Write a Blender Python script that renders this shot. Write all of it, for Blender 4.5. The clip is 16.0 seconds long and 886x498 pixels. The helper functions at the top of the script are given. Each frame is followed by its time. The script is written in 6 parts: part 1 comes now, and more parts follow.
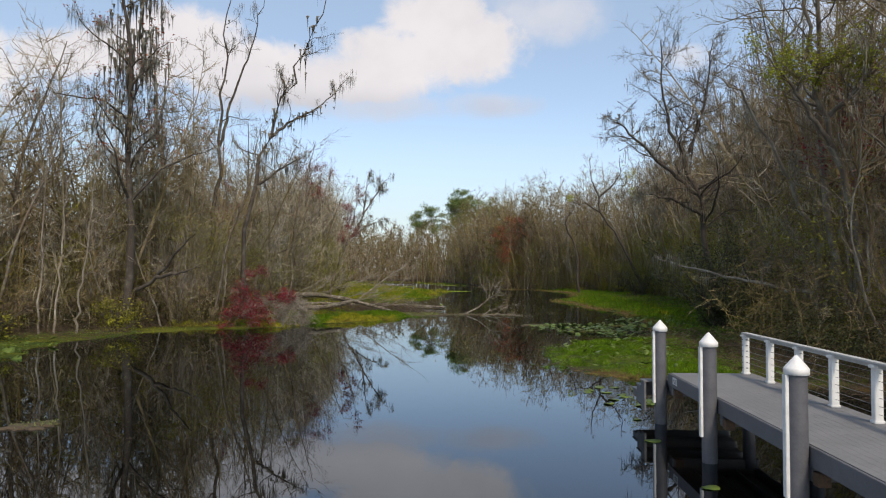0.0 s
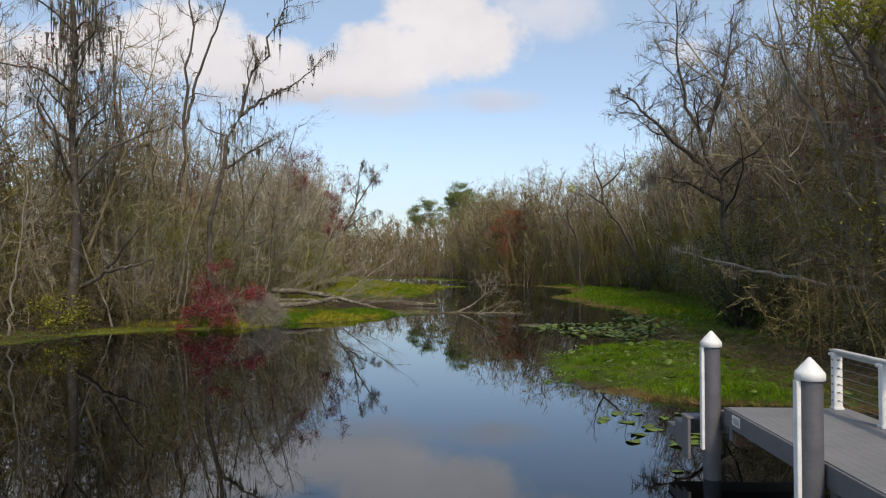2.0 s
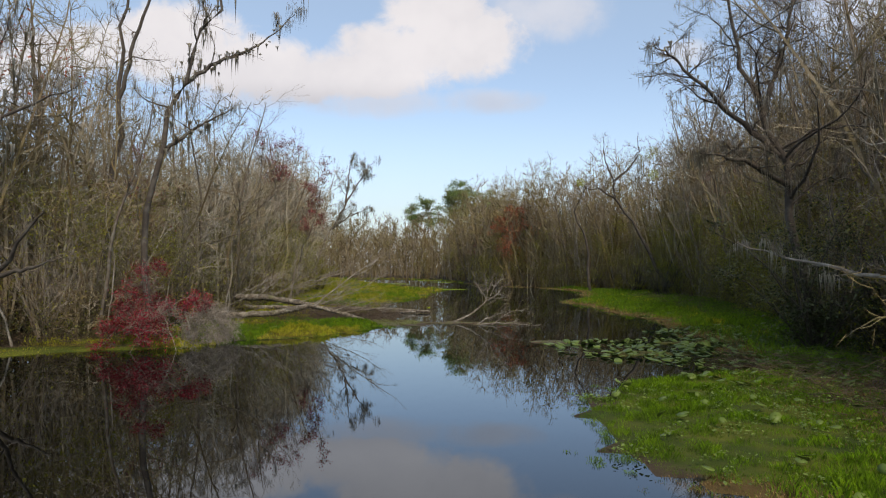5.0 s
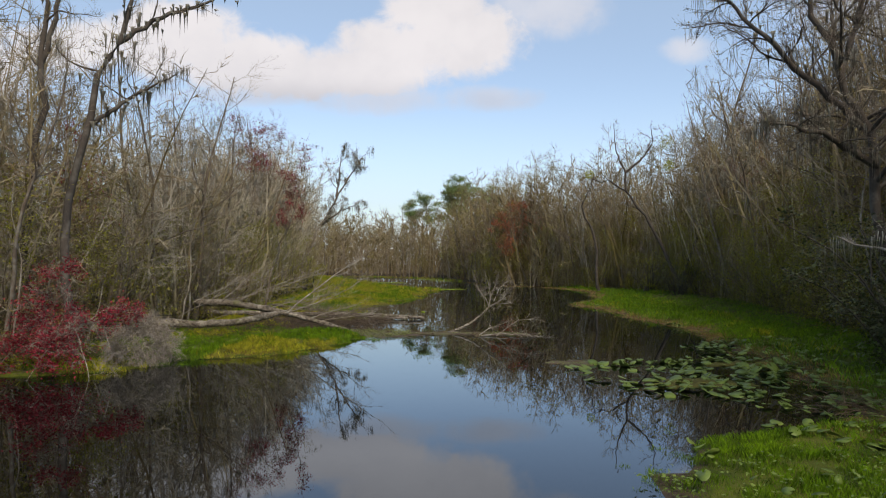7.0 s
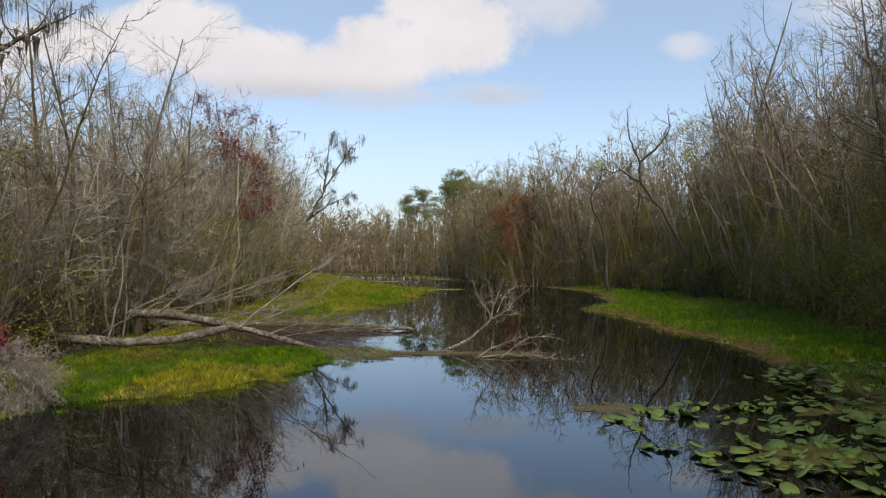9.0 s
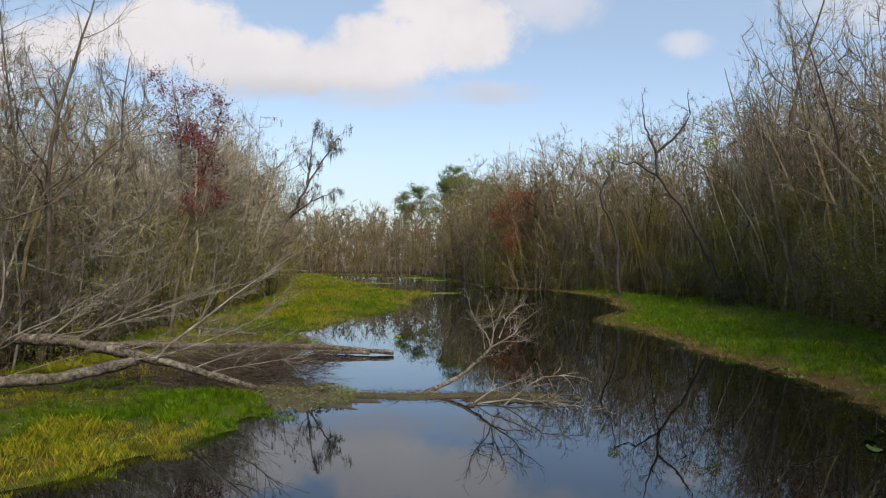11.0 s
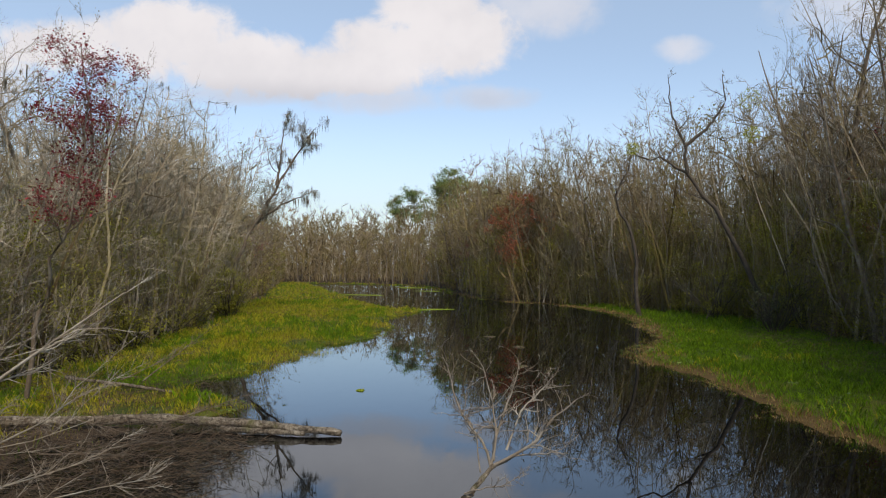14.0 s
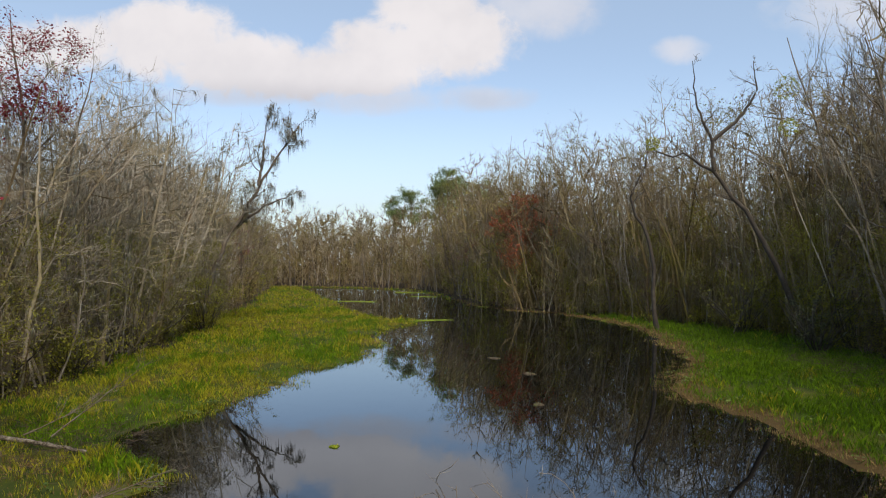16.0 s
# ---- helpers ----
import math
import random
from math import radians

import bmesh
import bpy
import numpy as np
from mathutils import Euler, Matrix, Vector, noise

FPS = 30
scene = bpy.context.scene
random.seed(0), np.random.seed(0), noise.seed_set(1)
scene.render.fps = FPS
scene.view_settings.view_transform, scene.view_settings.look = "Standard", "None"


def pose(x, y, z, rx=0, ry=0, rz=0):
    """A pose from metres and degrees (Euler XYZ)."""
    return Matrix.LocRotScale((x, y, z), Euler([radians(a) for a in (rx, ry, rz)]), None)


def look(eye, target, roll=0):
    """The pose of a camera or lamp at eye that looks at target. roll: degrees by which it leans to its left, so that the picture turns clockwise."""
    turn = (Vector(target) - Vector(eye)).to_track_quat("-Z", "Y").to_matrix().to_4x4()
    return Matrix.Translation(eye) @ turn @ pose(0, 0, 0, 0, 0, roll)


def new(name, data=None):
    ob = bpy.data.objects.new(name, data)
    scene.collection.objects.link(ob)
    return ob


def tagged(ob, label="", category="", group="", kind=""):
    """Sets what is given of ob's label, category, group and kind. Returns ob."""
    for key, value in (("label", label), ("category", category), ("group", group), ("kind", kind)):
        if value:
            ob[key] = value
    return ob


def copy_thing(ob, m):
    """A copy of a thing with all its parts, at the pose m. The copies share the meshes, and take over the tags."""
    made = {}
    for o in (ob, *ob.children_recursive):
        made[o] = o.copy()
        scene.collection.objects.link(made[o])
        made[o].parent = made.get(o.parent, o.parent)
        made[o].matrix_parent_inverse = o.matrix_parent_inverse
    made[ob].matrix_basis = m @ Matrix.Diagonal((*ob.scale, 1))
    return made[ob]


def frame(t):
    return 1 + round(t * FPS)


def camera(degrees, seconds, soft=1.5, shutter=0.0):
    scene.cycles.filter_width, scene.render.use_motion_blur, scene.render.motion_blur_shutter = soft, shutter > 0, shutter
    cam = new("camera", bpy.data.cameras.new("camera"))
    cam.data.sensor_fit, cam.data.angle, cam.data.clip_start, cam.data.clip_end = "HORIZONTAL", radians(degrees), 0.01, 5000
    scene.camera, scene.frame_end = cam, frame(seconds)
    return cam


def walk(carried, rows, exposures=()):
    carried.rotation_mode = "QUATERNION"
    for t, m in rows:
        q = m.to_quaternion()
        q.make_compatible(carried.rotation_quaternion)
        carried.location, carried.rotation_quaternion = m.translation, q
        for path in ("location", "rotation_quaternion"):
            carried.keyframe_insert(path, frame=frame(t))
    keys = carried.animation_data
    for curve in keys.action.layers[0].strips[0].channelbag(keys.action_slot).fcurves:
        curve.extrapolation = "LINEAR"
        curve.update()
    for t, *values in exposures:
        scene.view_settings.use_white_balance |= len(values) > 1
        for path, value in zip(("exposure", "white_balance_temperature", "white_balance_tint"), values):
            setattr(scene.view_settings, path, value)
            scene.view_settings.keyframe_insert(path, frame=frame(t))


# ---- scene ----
cam = camera(66.0, 16.0, 1.15)
PATH = [
    (0, (0.604, 0.028, 3.742), (0.526, 2.025, 3.806), 0.1),
    (0.5, (0.803, 1.33, 3.708), (0.725, 3.327, 3.765), 0.1),
    (1, (0.955, 2.602, 3.681), (0.877, 4.6, 3.733), 0.1),
    (1.5, (1.065, 3.867, 3.66), (0.987, 5.865, 3.71), 0.1),
    (2, (1.142, 5.144, 3.646), (1.063, 7.141, 3.696), 0.1),
    (2.5, (1.19, 6.446, 3.638), (1.111, 8.444, 3.688), 0.1),
    (3, (1.216, 7.788, 3.637), (1.137, 9.786, 3.688), 0.1),
    (3.5, (1.225, 9.178, 3.642), (1.147, 11.176, 3.694), 0.1),
    (4, (1.222, 10.623, 3.654), (1.144, 12.621, 3.706), 0.0),
    (4.5, (1.212, 12.129, 3.672), (1.134, 14.127, 3.724), 0.0),
    (5, (1.198, 13.697, 3.697), (1.12, 15.695, 3.749), 0.0),
    (5.5, (1.183, 15.328, 3.728), (1.106, 17.326, 3.779), 0.0),
    (6, (1.171, 17.021, 3.766), (1.094, 19.019, 3.815), 0.0),
    (6.5, (1.164, 18.772, 3.81), (1.087, 20.77, 3.857), 0.0),
    (7, (1.163, 20.577, 3.861), (1.087, 22.575, 3.905), 0.0),
    (7.5, (1.171, 22.431, 3.919), (1.095, 24.429, 3.96), 0.0),
    (8, (1.189, 24.325, 3.983), (1.113, 26.324, 4.021), 0.0),
    (8.5, (1.215, 26.254, 4.053), (1.141, 28.252, 4.088), -0.0),
    (9, (1.252, 28.207, 4.13), (1.178, 30.206, 4.163), -0.0),
    (9.5, (1.298, 30.177, 4.213), (1.225, 32.175, 4.244), -0.0),
    (10, (1.352, 32.153, 4.303), (1.28, 34.151, 4.332), -0.0),
    (10.5, (1.413, 34.126, 4.4), (1.342, 36.124, 4.428), -0.0),
    (11, (1.48, 36.086, 4.503), (1.409, 38.085, 4.531), -0.0),
    (11.5, (1.548, 38.024, 4.612), (1.479, 40.023, 4.641), -0.0),
    (12, (1.616, 39.932, 4.728), (1.548, 41.931, 4.759), -0.0),
    (12.5, (1.681, 41.8, 4.851), (1.614, 43.799, 4.883), -0.1),
    (13, (1.738, 43.621, 4.98), (1.672, 45.62, 5.015), -0.1),
    (13.5, (1.783, 45.389, 5.115), (1.718, 47.387, 5.154), -0.1),
    (14, (1.811, 47.097, 5.257), (1.748, 49.095, 5.299), -0.1),
    (14.5, (1.817, 48.741, 5.406), (1.755, 50.74, 5.451), -0.1),
    (15, (1.796, 50.319, 5.561), (1.735, 52.318, 5.607), -0.1),
    (15.5, (1.74, 51.829, 5.722), (1.681, 53.828, 5.769), -0.1),
    (16, (1.643, 53.273, 5.89), (1.586, 55.272, 5.934), -0.1),
]
walk(cam, [(t, look(eye, target, roll)) for t, eye, target, roll in PATH], exposures=[(0.0, -0.17, 7450, 12), (16.0, -0.17, 7450, 12)])

# ---- world and sun ----
SUN_EL, SUN_AZ = radians(48), radians(160)      # azimuth clockwise from +y
world = bpy.data.worlds.new("sky")
scene.world = world
world.use_nodes = True


class Nodes:
    """Short hand for building a node tree."""

    def __init__(self, tree):
        self.tree = tree
        tree.nodes.clear()

    def add(self, kind, **props):
        n = self.tree.nodes.new(kind)
        for k, v in props.items():
            if k == "op":
                n.operation = v
            elif k == "blend":
                n.blend_type = v
            elif k == "data":
                n.data_type = v
        return n

    def link(self, a, b):
        self.tree.links.new(a, b)

    def val(self, socket, v):
        if isinstance(v, (int, float, tuple)):
            socket.default_value = v
        else:
            self.link(v, socket)

    def math(self, op, a, b=0.0, c=0.0, clamp=False):
        n = self.add("ShaderNodeMath", op=op)
        n.use_clamp = clamp
        self.val(n.inputs[0], a), self.val(n.inputs[1], b), self.val(n.inputs[2], c)
        return n.outputs[0]

    def mix(self, f, a, b, blend="MIX"):
        n = self.add("ShaderNodeMix", data="RGBA", blend=blend)
        self.val(n.inputs[0], f), self.val(n.inputs[6], a), self.val(n.inputs[7], b)
        return n.outputs[2]

    def noise(self, vec, scale, detail=4.0, rough=0.55, dist=0.0):
        n = self.add("ShaderNodeTexNoise")
        if vec is not None:
            self.link(vec, n.inputs["Vector"])
        n.inputs["Scale"].default_value, n.inputs["Detail"].default_value = scale, detail
        n.inputs["Roughness"].default_value, n.inputs["Distortion"].default_value = rough, dist
        return n.outputs["Fac"]

    def ramp(self, f, lo, hi, a=0.0, b=1.0):
        n = self.add("ShaderNodeMapRange")
        n.interpolation_type = "SMOOTHSTEP"
        self.val(n.inputs[0], f)
        n.inputs[1].default_value, n.inputs[2].default_value = lo, hi
        n.inputs[3].default_value, n.inputs[4].default_value = a, b
        return n.outputs[0]


SKY_GAIN, CLOUD = (0.207, 0.213, 0.226, 1.0), (0.95, 0.97, 1.07, 1.0)


def build_world():
    t = Nodes(world.node_tree)
    sky = t.add("ShaderNodeTexSky")
    sky.sky_type, sky.sun_disc = "NISHITA", False
    sky.sun_elevation, sky.sun_rotation = SUN_EL, SUN_AZ
    sky.air_density, sky.dust_density, sky.ozone_density = 1.0, 0.6, 1.5
    tc = t.add("ShaderNodeTexCoord").outputs["Generated"]
    sep = t.add("ShaderNodeSeparateXYZ")
    t.link(tc, sep.inputs[0])
    x, y, z = sep.outputs
    # a flat picture of the sky ahead: u to the right, v up
    yy = t.math("MAXIMUM", y, 0.06)
    u, v = t.math("DIVIDE", x, yy), t.math("DIVIDE", z, yy)
    uv = t.add("ShaderNodeCombineXYZ")
    t.link(u, uv.inputs[0]), t.link(v, uv.inputs[1])
    warp = t.noise(uv.outputs[0], 9.0, 6.0, 0.6)
    fine = t.noise(uv.outputs[0], 3.2, 5.0, 0.6)
    # cloud banks: centre u, v and half widths
    banks = [(-0.44, 0.335, 0.125, 0.066), (-0.60, 0.330, 0.13, 0.045), (-0.225, 0.283, 0.21, 0.046), (-0.10, 0.315, 0.11, 0.058), (-0.015, 0.336, 0.115, 0.066),
             (-0.05, 0.375, 0.09, 0.05), (-0.34, 0.300, 0.14, 0.050), (-0.9, 0.30, 0.3, 0.09)]

    def ovals(shapes, top):
        best = None
        for cu, cv, a, b in shapes:
            du = t.math("MULTIPLY", t.math("SUBTRACT", u, cu), 1 / a)
            dv = t.math("MULTIPLY", t.math("SUBTRACT", v, cv), 1 / b)
            d = t.math("SUBTRACT", top, t.math("ADD", t.math("MULTIPLY", du, du), t.math("MULTIPLY", dv, dv)))
            best = d if best is None else t.math("MAXIMUM", best, d)
        return best

    billow = t.noise(uv.outputs[0], 24.0, 8.0, 0.62, 0.4)
    edge = t.math("ADD", t.math("MULTIPLY", t.math("SUBTRACT", warp, 0.5), 1.5), t.math("MULTIPLY", t.math("SUBTRACT", billow, 0.5), 1.5))
    thick = t.ramp(t.math("ADD", ovals(banks, 1.0), edge), -0.2, 0.65)
    # thin veils at the right and below the banks
    veils = ((0.107, 0.378, 0.10, 0.045), (0.318, 0.312, 0.040, 0.020), (0.62, 0.37, 0.16, 0.05), (0.03, 0.243, 0.075, 0.020), (-0.14, 0.243, 0.11, 0.024), (-0.30, 0.255, 0.16, 0.02))
    thin = t.ramp(t.math("ADD", ovals(veils, 1.0), edge), -0.5, 1.1, 0.0, 0.62)
    ahead = t.math("MAXIMUM", thick, thin)
    # scattered cloud over the rest of the dome
    high = t.ramp(t.noise(tc, 2.6, 6.0, 0.6), 0.54, 0.72)
    up = t.ramp(z, 0.42, 0.6)
    back = t.math("MAXIMUM", up, t.ramp(y, 0.45, 0.2))
    mask = t.math("MAXIMUM", ahead, t.math("MULTIPLY", t.math("MULTIPLY", high, back), t.ramp(z, 0.05, 0.2)))
    # grey undersides
    shade = t.math("ADD", t.math("MULTIPLY", t.ramp(fine, 0.40, 0.62), 0.35), t.math("MULTIPLY", t.ramp(v, 0.285, 0.235), 0.75), clamp=True)
    white = t.mix(shade, CLOUD, (0.66, 0.68, 0.78, 1.0))
    haze = t.ramp(z, 0.24, 0.0)
    blue = t.mix(1.0, sky.outputs[0], SKY_GAIN, "MULTIPLY")
    blue = t.mix(t.math("MULTIPLY", haze, 0.7), blue, (0.50, 0.67, 0.88, 1.0))
    blue = t.mix(t.ramp(v, 0.1, 0.45, 0.08, 0.42), blue, (0.52, 0.73, 1.0, 1.0))
    bg = t.add("ShaderNodeBackground")
    t.link(t.mix(t.math("MULTIPLY", mask, 0.9), blue, white), bg.inputs[0])
    bg.inputs[1].default_value = 1.0
    out = t.add("ShaderNodeOutputWorld")
    t.link(bg.outputs[0], out.inputs[0])


build_world()
sun = new("sun", bpy.data.lights.new("sun", "SUN"))
sun.data.energy, sun.data.angle, sun.data.color = 3.5, radians(8), (1.0, 0.92, 0.80)
sun_way = Vector((math.sin(SUN_AZ) * math.cos(SUN_EL), math.cos(SUN_AZ) * math.cos(SUN_EL), math.sin(SUN_EL)))
sun.matrix_world = look(sun_way * 100, (0, 0, 0))

# ---- materials ----


def material(name, make):
    m = bpy.data.materials.new(name)
    m.use_nodes = True
    t = Nodes(m.node_tree)
    b = t.add("ShaderNodeBsdfPrincipled")
    o = t.add("ShaderNodeOutputMaterial")
    t.link(b.outputs[0], o.inputs[0])
    make(t, b)
    return m


def coords(t, kind="Object"):
    return t.add("ShaderNodeTexCoord").outputs[kind]


def world_place(t):
    return t.add("ShaderNodeNewGeometry").outputs["Position"]


def bump(t, b, height, strength, distance):
    n = t.add("ShaderNodeBump")
    n.inputs["Strength"].default_value, n.inputs["Distance"].default_value = strength, distance
    t.link(height, n.inputs["Height"])
    t.link(n.outputs[0], b.inputs["Normal"])


def bark(name, dark, light, lichen, lichen_amount=0.5, vary=0.45, isles=0.0):
    def make(t, b):
        p = coords(t)
        mp = t.add("ShaderNodeMapping")
        mp.inputs["Scale"].default_value = (1, 1, 0.22)
        t.link(p, mp.inputs[0])
        grain = t.noise(mp.outputs[0], 22, 6, 0.65)
        blotch = t.noise(p, 1.7, 5, 0.6)
        rnd = t.add("ShaderNodeObjectInfo").outputs["Random"]
        c = t.mix(grain, dark + (1,), light + (1,))
        c = t.mix(t.math("MULTIPLY", t.ramp(blotch, 0.52 - 0.12 * lichen_amount, 0.68), lichen_amount), c, lichen + (1,))
        c = t.mix(t.math("MULTIPLY", rnd, vary), c, (0.09, 0.075, 0.062, 1))
        if isles:
            isle = t.add("ShaderNodeNewGeometry").outputs["Random Per Island"]
            c = t.mix(t.math("MULTIPLY", isle, isles), c, (0.12, 0.095, 0.07, 1))
        t.val(b.inputs["Base Color"], c)
        b.inputs["Roughness"].default_value = 0.92
        b.inputs["Specular IOR Level"].default_value = 0.2
        bump(t, b, grain, 0.7, 0.02)
    return material(name, make)


def leafy(name, low, high, rough=0.6, through_amount=0.25):
    def make(t, b):
        isle = t.add("ShaderNodeNewGeometry").outputs["Random Per Island"]
        patch = t.noise(world_place(t), 0.45, 4, 0.6)
        f = t.math("ADD", t.math("MULTIPLY", isle, 0.6), t.math("MULTIPLY", t.ramp(patch, 0.3, 0.7), 0.4))
        t.val(b.inputs["Base Color"], t.mix(f, low + (1,), high + (1,)))
        b.inputs["Roughness"].default_value = rough
        b.inputs["Specular IOR Level"].default_value = 0.25
        b.inputs["Subsurface Weight"].default_value = 0.0
        o = t.tree.nodes["Material Output"]
        tr = t.add("ShaderNodeBsdfTranslucent")
        t.val(tr.inputs[0], t.mix(f, low + (1,), high + (1,)))
        mx = t.add("ShaderNodeMixShader")
        mx.inputs[0].default_value = through_amount
        t.link(b.outputs[0], mx.inputs[1]), t.link(tr.outputs[0], mx.inputs[2]), t.link(mx.outputs[0], o.inputs[0])
    return material(name, make)


BARK = bark("bark_brown", (0.08, 0.06, 0.042), (0.24, 0.19, 0.145), (0.36, 0.36, 0.31), 0.55)
BARK_DARK = bark("bark_dark", (0.03, 0.025, 0.022), (0.10, 0.085, 0.072), (0.26, 0.26, 0.22), 0.3)
BARK_PALE = bark("bark_pale", (0.13, 0.105, 0.08), (0.40, 0.35, 0.285), (0.56, 0.55, 0.49), 0.6)
TWIG = bark("twig_brown", (0.10, 0.072, 0.045), (0.36, 0.275, 0.18), (0.44, 0.38, 0.28), 0.4, 0.25, 0.75)
TWIG_GREY = bark("twig_grey", (0.17, 0.145, 0.115), (0.50, 0.45, 0.38), (0.54, 0.51, 0.46), 0.4, 0.2, 0.65)


def make_brush(t, b):
    """Bare wood of the crowded thickets: each plant has its tone, some set for sun or shade, each stick its own shade
    of it.
    """
    tone = t.add("ShaderNodeAttribute")
    tone.attribute_name = "tone"
    isle = t.add("ShaderNodeNewGeometry").outputs["Random Per Island"]
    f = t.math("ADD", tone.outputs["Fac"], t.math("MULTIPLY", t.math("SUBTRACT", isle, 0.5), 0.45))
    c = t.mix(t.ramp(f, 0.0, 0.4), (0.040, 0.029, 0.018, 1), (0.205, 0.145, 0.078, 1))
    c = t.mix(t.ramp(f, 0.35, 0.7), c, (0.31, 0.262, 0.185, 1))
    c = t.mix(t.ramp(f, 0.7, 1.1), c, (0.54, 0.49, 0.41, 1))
    grain = t.noise(coords(t), 3.0, 4, 0.6)
    c = t.mix(t.math("MULTIPLY", t.ramp(grain, 0.4, 0.7), 0.4), c, (0.12, 0.105, 0.05, 1))
    drift = t.noise(world_place(t), 0.22, 3, 0.55)
    c = t.mix(t.math("MULTIPLY", t.ramp(drift, 0.44, 0.64), 0.5), c, (0.23, 0.195, 0.06, 1))
    t.val(b.inputs["Base Color"], c)
    b.inputs["Roughness"].default_value, b.inputs["Specular IOR Level"].default_value = 0.92, 0.2


BRUSH = material("thicket_wood", make_brush)


def make_log(t, b):
    """Weathered wood: grey-brown flakes of bark, pale bare streaks and a little green."""
    p = coords(t)
    n1, n2, n3 = t.noise(p, 2.3, 6, 0.7, 0.6), t.noise(p, 9, 6, 0.7), t.noise(p, 38, 5, 0.7)
    c = t.mix(t.ramp(n2, 0.35, 0.62), (0.045, 0.036, 0.028, 1), (0.23, 0.20, 0.16, 1))
    c = t.mix(t.math("MULTIPLY", t.ramp(n1, 0.5, 0.66), 0.8), c, (0.42, 0.39, 0.33, 1))
    c = t.mix(t.math("MULTIPLY", t.ramp(n3, 0.5, 0.7), 0.7), c, (0.05, 0.042, 0.034, 1))
    c = t.mix(t.math("MULTIPLY", t.ramp(t.noise(p, 1.1, 4, 0.6), 0.56, 0.7), 0.6), c, (0.11, 0.12, 0.04, 1))
    t.val(b.inputs["Base Color"], c)
    b.inputs["Roughness"].default_value, b.inputs["Specular IOR Level"].default_value = 0.95, 0.15
    bump(t, b, t.math("ADD", n2, t.math("MULTIPLY", n3, 0.5)), 1.0, 0.05)


LOG = material("weathered_log", make_log)
MOSS = leafy("hanging_moss", (0.44, 0.41, 0.34), (0.72, 0.68, 0.58), 0.95, 0.5)
BUD_TAN = leafy("tan_buds", (0.26, 0.20, 0.07), (0.48, 0.40, 0.15), 0.6, 0.35)
DEADWOOD = bark("dead_wood", (0.045, 0.03, 0.02), (0.17, 0.12, 0.08), (0.22, 0.19, 0.14), 0.3, 0.2, 0.5)
# leaf colour dark enough to carry the shade at the wood's foot
LEAF_SHADE = leafy("olive_shade_leaves", (0.022, 0.026, 0.009), (0.085, 0.088, 0.025), 0.6, 0.15)
WEED = leafy("grey_green_weed", (0.09, 0.11, 0.03), (0.27, 0.30, 0.11), 0.7, 0.2)
BUD_RUST = leafy("rust_buds", (0.28, 0.06, 0.03), (0.52, 0.15, 0.075), 0.6, 0.3)
BUD_RED = leafy("red_buds", (0.12, 0.012, 0.020), (0.40, 0.045, 0.065), 0.6, 0.3)
LEAF_OLIVE = leafy("olive_leaves", (0.14, 0.145, 0.013), (0.38, 0.37, 0.05), 0.6, 0.4)
LEAF_NEW = leafy("new_leaves", (0.20, 0.25, 0.015), (0.48, 0.50, 0.05), 0.6, 0.35)
LEAF_DARK = leafy("evergreen_leaves", (0.026, 0.038, 0.014), (0.095, 0.11, 0.04), 0.5, 0.1)
LEAF_PINE = leafy("pine_needles", (0.13, 0.19, 0.07), (0.32, 0.42, 0.16), 0.6, 0.35)
LEAF_DRY = leafy("dry_leaves", (0.16, 0.085, 0.04), (0.30, 0.19, 0.10), 0.8, 0.2)


def grassy(name, dark, low, high, through_amount=0.3):
    """Blades that differ singly, from tuft to tuft and from drift to drift."""
    def make(t, b):
        isle = t.add("ShaderNodeNewGeometry").outputs["Random Per Island"]
        p = world_place(t)
        drift, tuft = t.ramp(t.noise(p, 0.5, 4, 0.6), 0.32, 0.68), t.ramp(t.noise(p, 3.4, 4, 0.6), 0.36, 0.62)
        f = t.math("ADD", t.math("MULTIPLY", isle, 0.45), t.math("MULTIPLY", drift, 0.55))
        c = t.mix(t.math("ADD", t.math("MULTIPLY", tuft, 0.75), t.math("MULTIPLY", isle, 0.25)), dark + (1,), t.mix(f, low + (1,), high + (1,)))
        t.val(b.inputs["Base Color"], c)
        b.inputs["Roughness"].default_value, b.inputs["Specular IOR Level"].default_value = 0.5, 0.3
        tr = t.add("ShaderNodeBsdfTranslucent")
        t.val(tr.inputs[0], c)
        mx = t.add("ShaderNodeMixShader")
        mx.inputs[0].default_value = through_amount
        t.link(b.outputs[0], mx.inputs[1]), t.link(tr.outputs[0], mx.inputs[2]), t.link(mx.outputs[0], t.tree.nodes["Material Output"].inputs[0])
    return material(name, make)


GRASS = grassy("marsh_grass", (0.038, 0.075, 0.005), (0.095, 0.20, 0.007), (0.22, 0.38, 0.014))
GRASS_YELLOW = grassy("yellow_grass", (0.09, 0.105, 0.008), (0.29, 0.30, 0.012), (0.58, 0.53, 0.05))
STRAW = grassy("straw_grass", (0.09, 0.055, 0.02), (0.18, 0.115, 0.04), (0.42, 0.30, 0.12), 0.2)
PAD = leafy("pad_green", (0.045, 0.085, 0.014), (0.17, 0.235, 0.05), 0.5, 0.12)


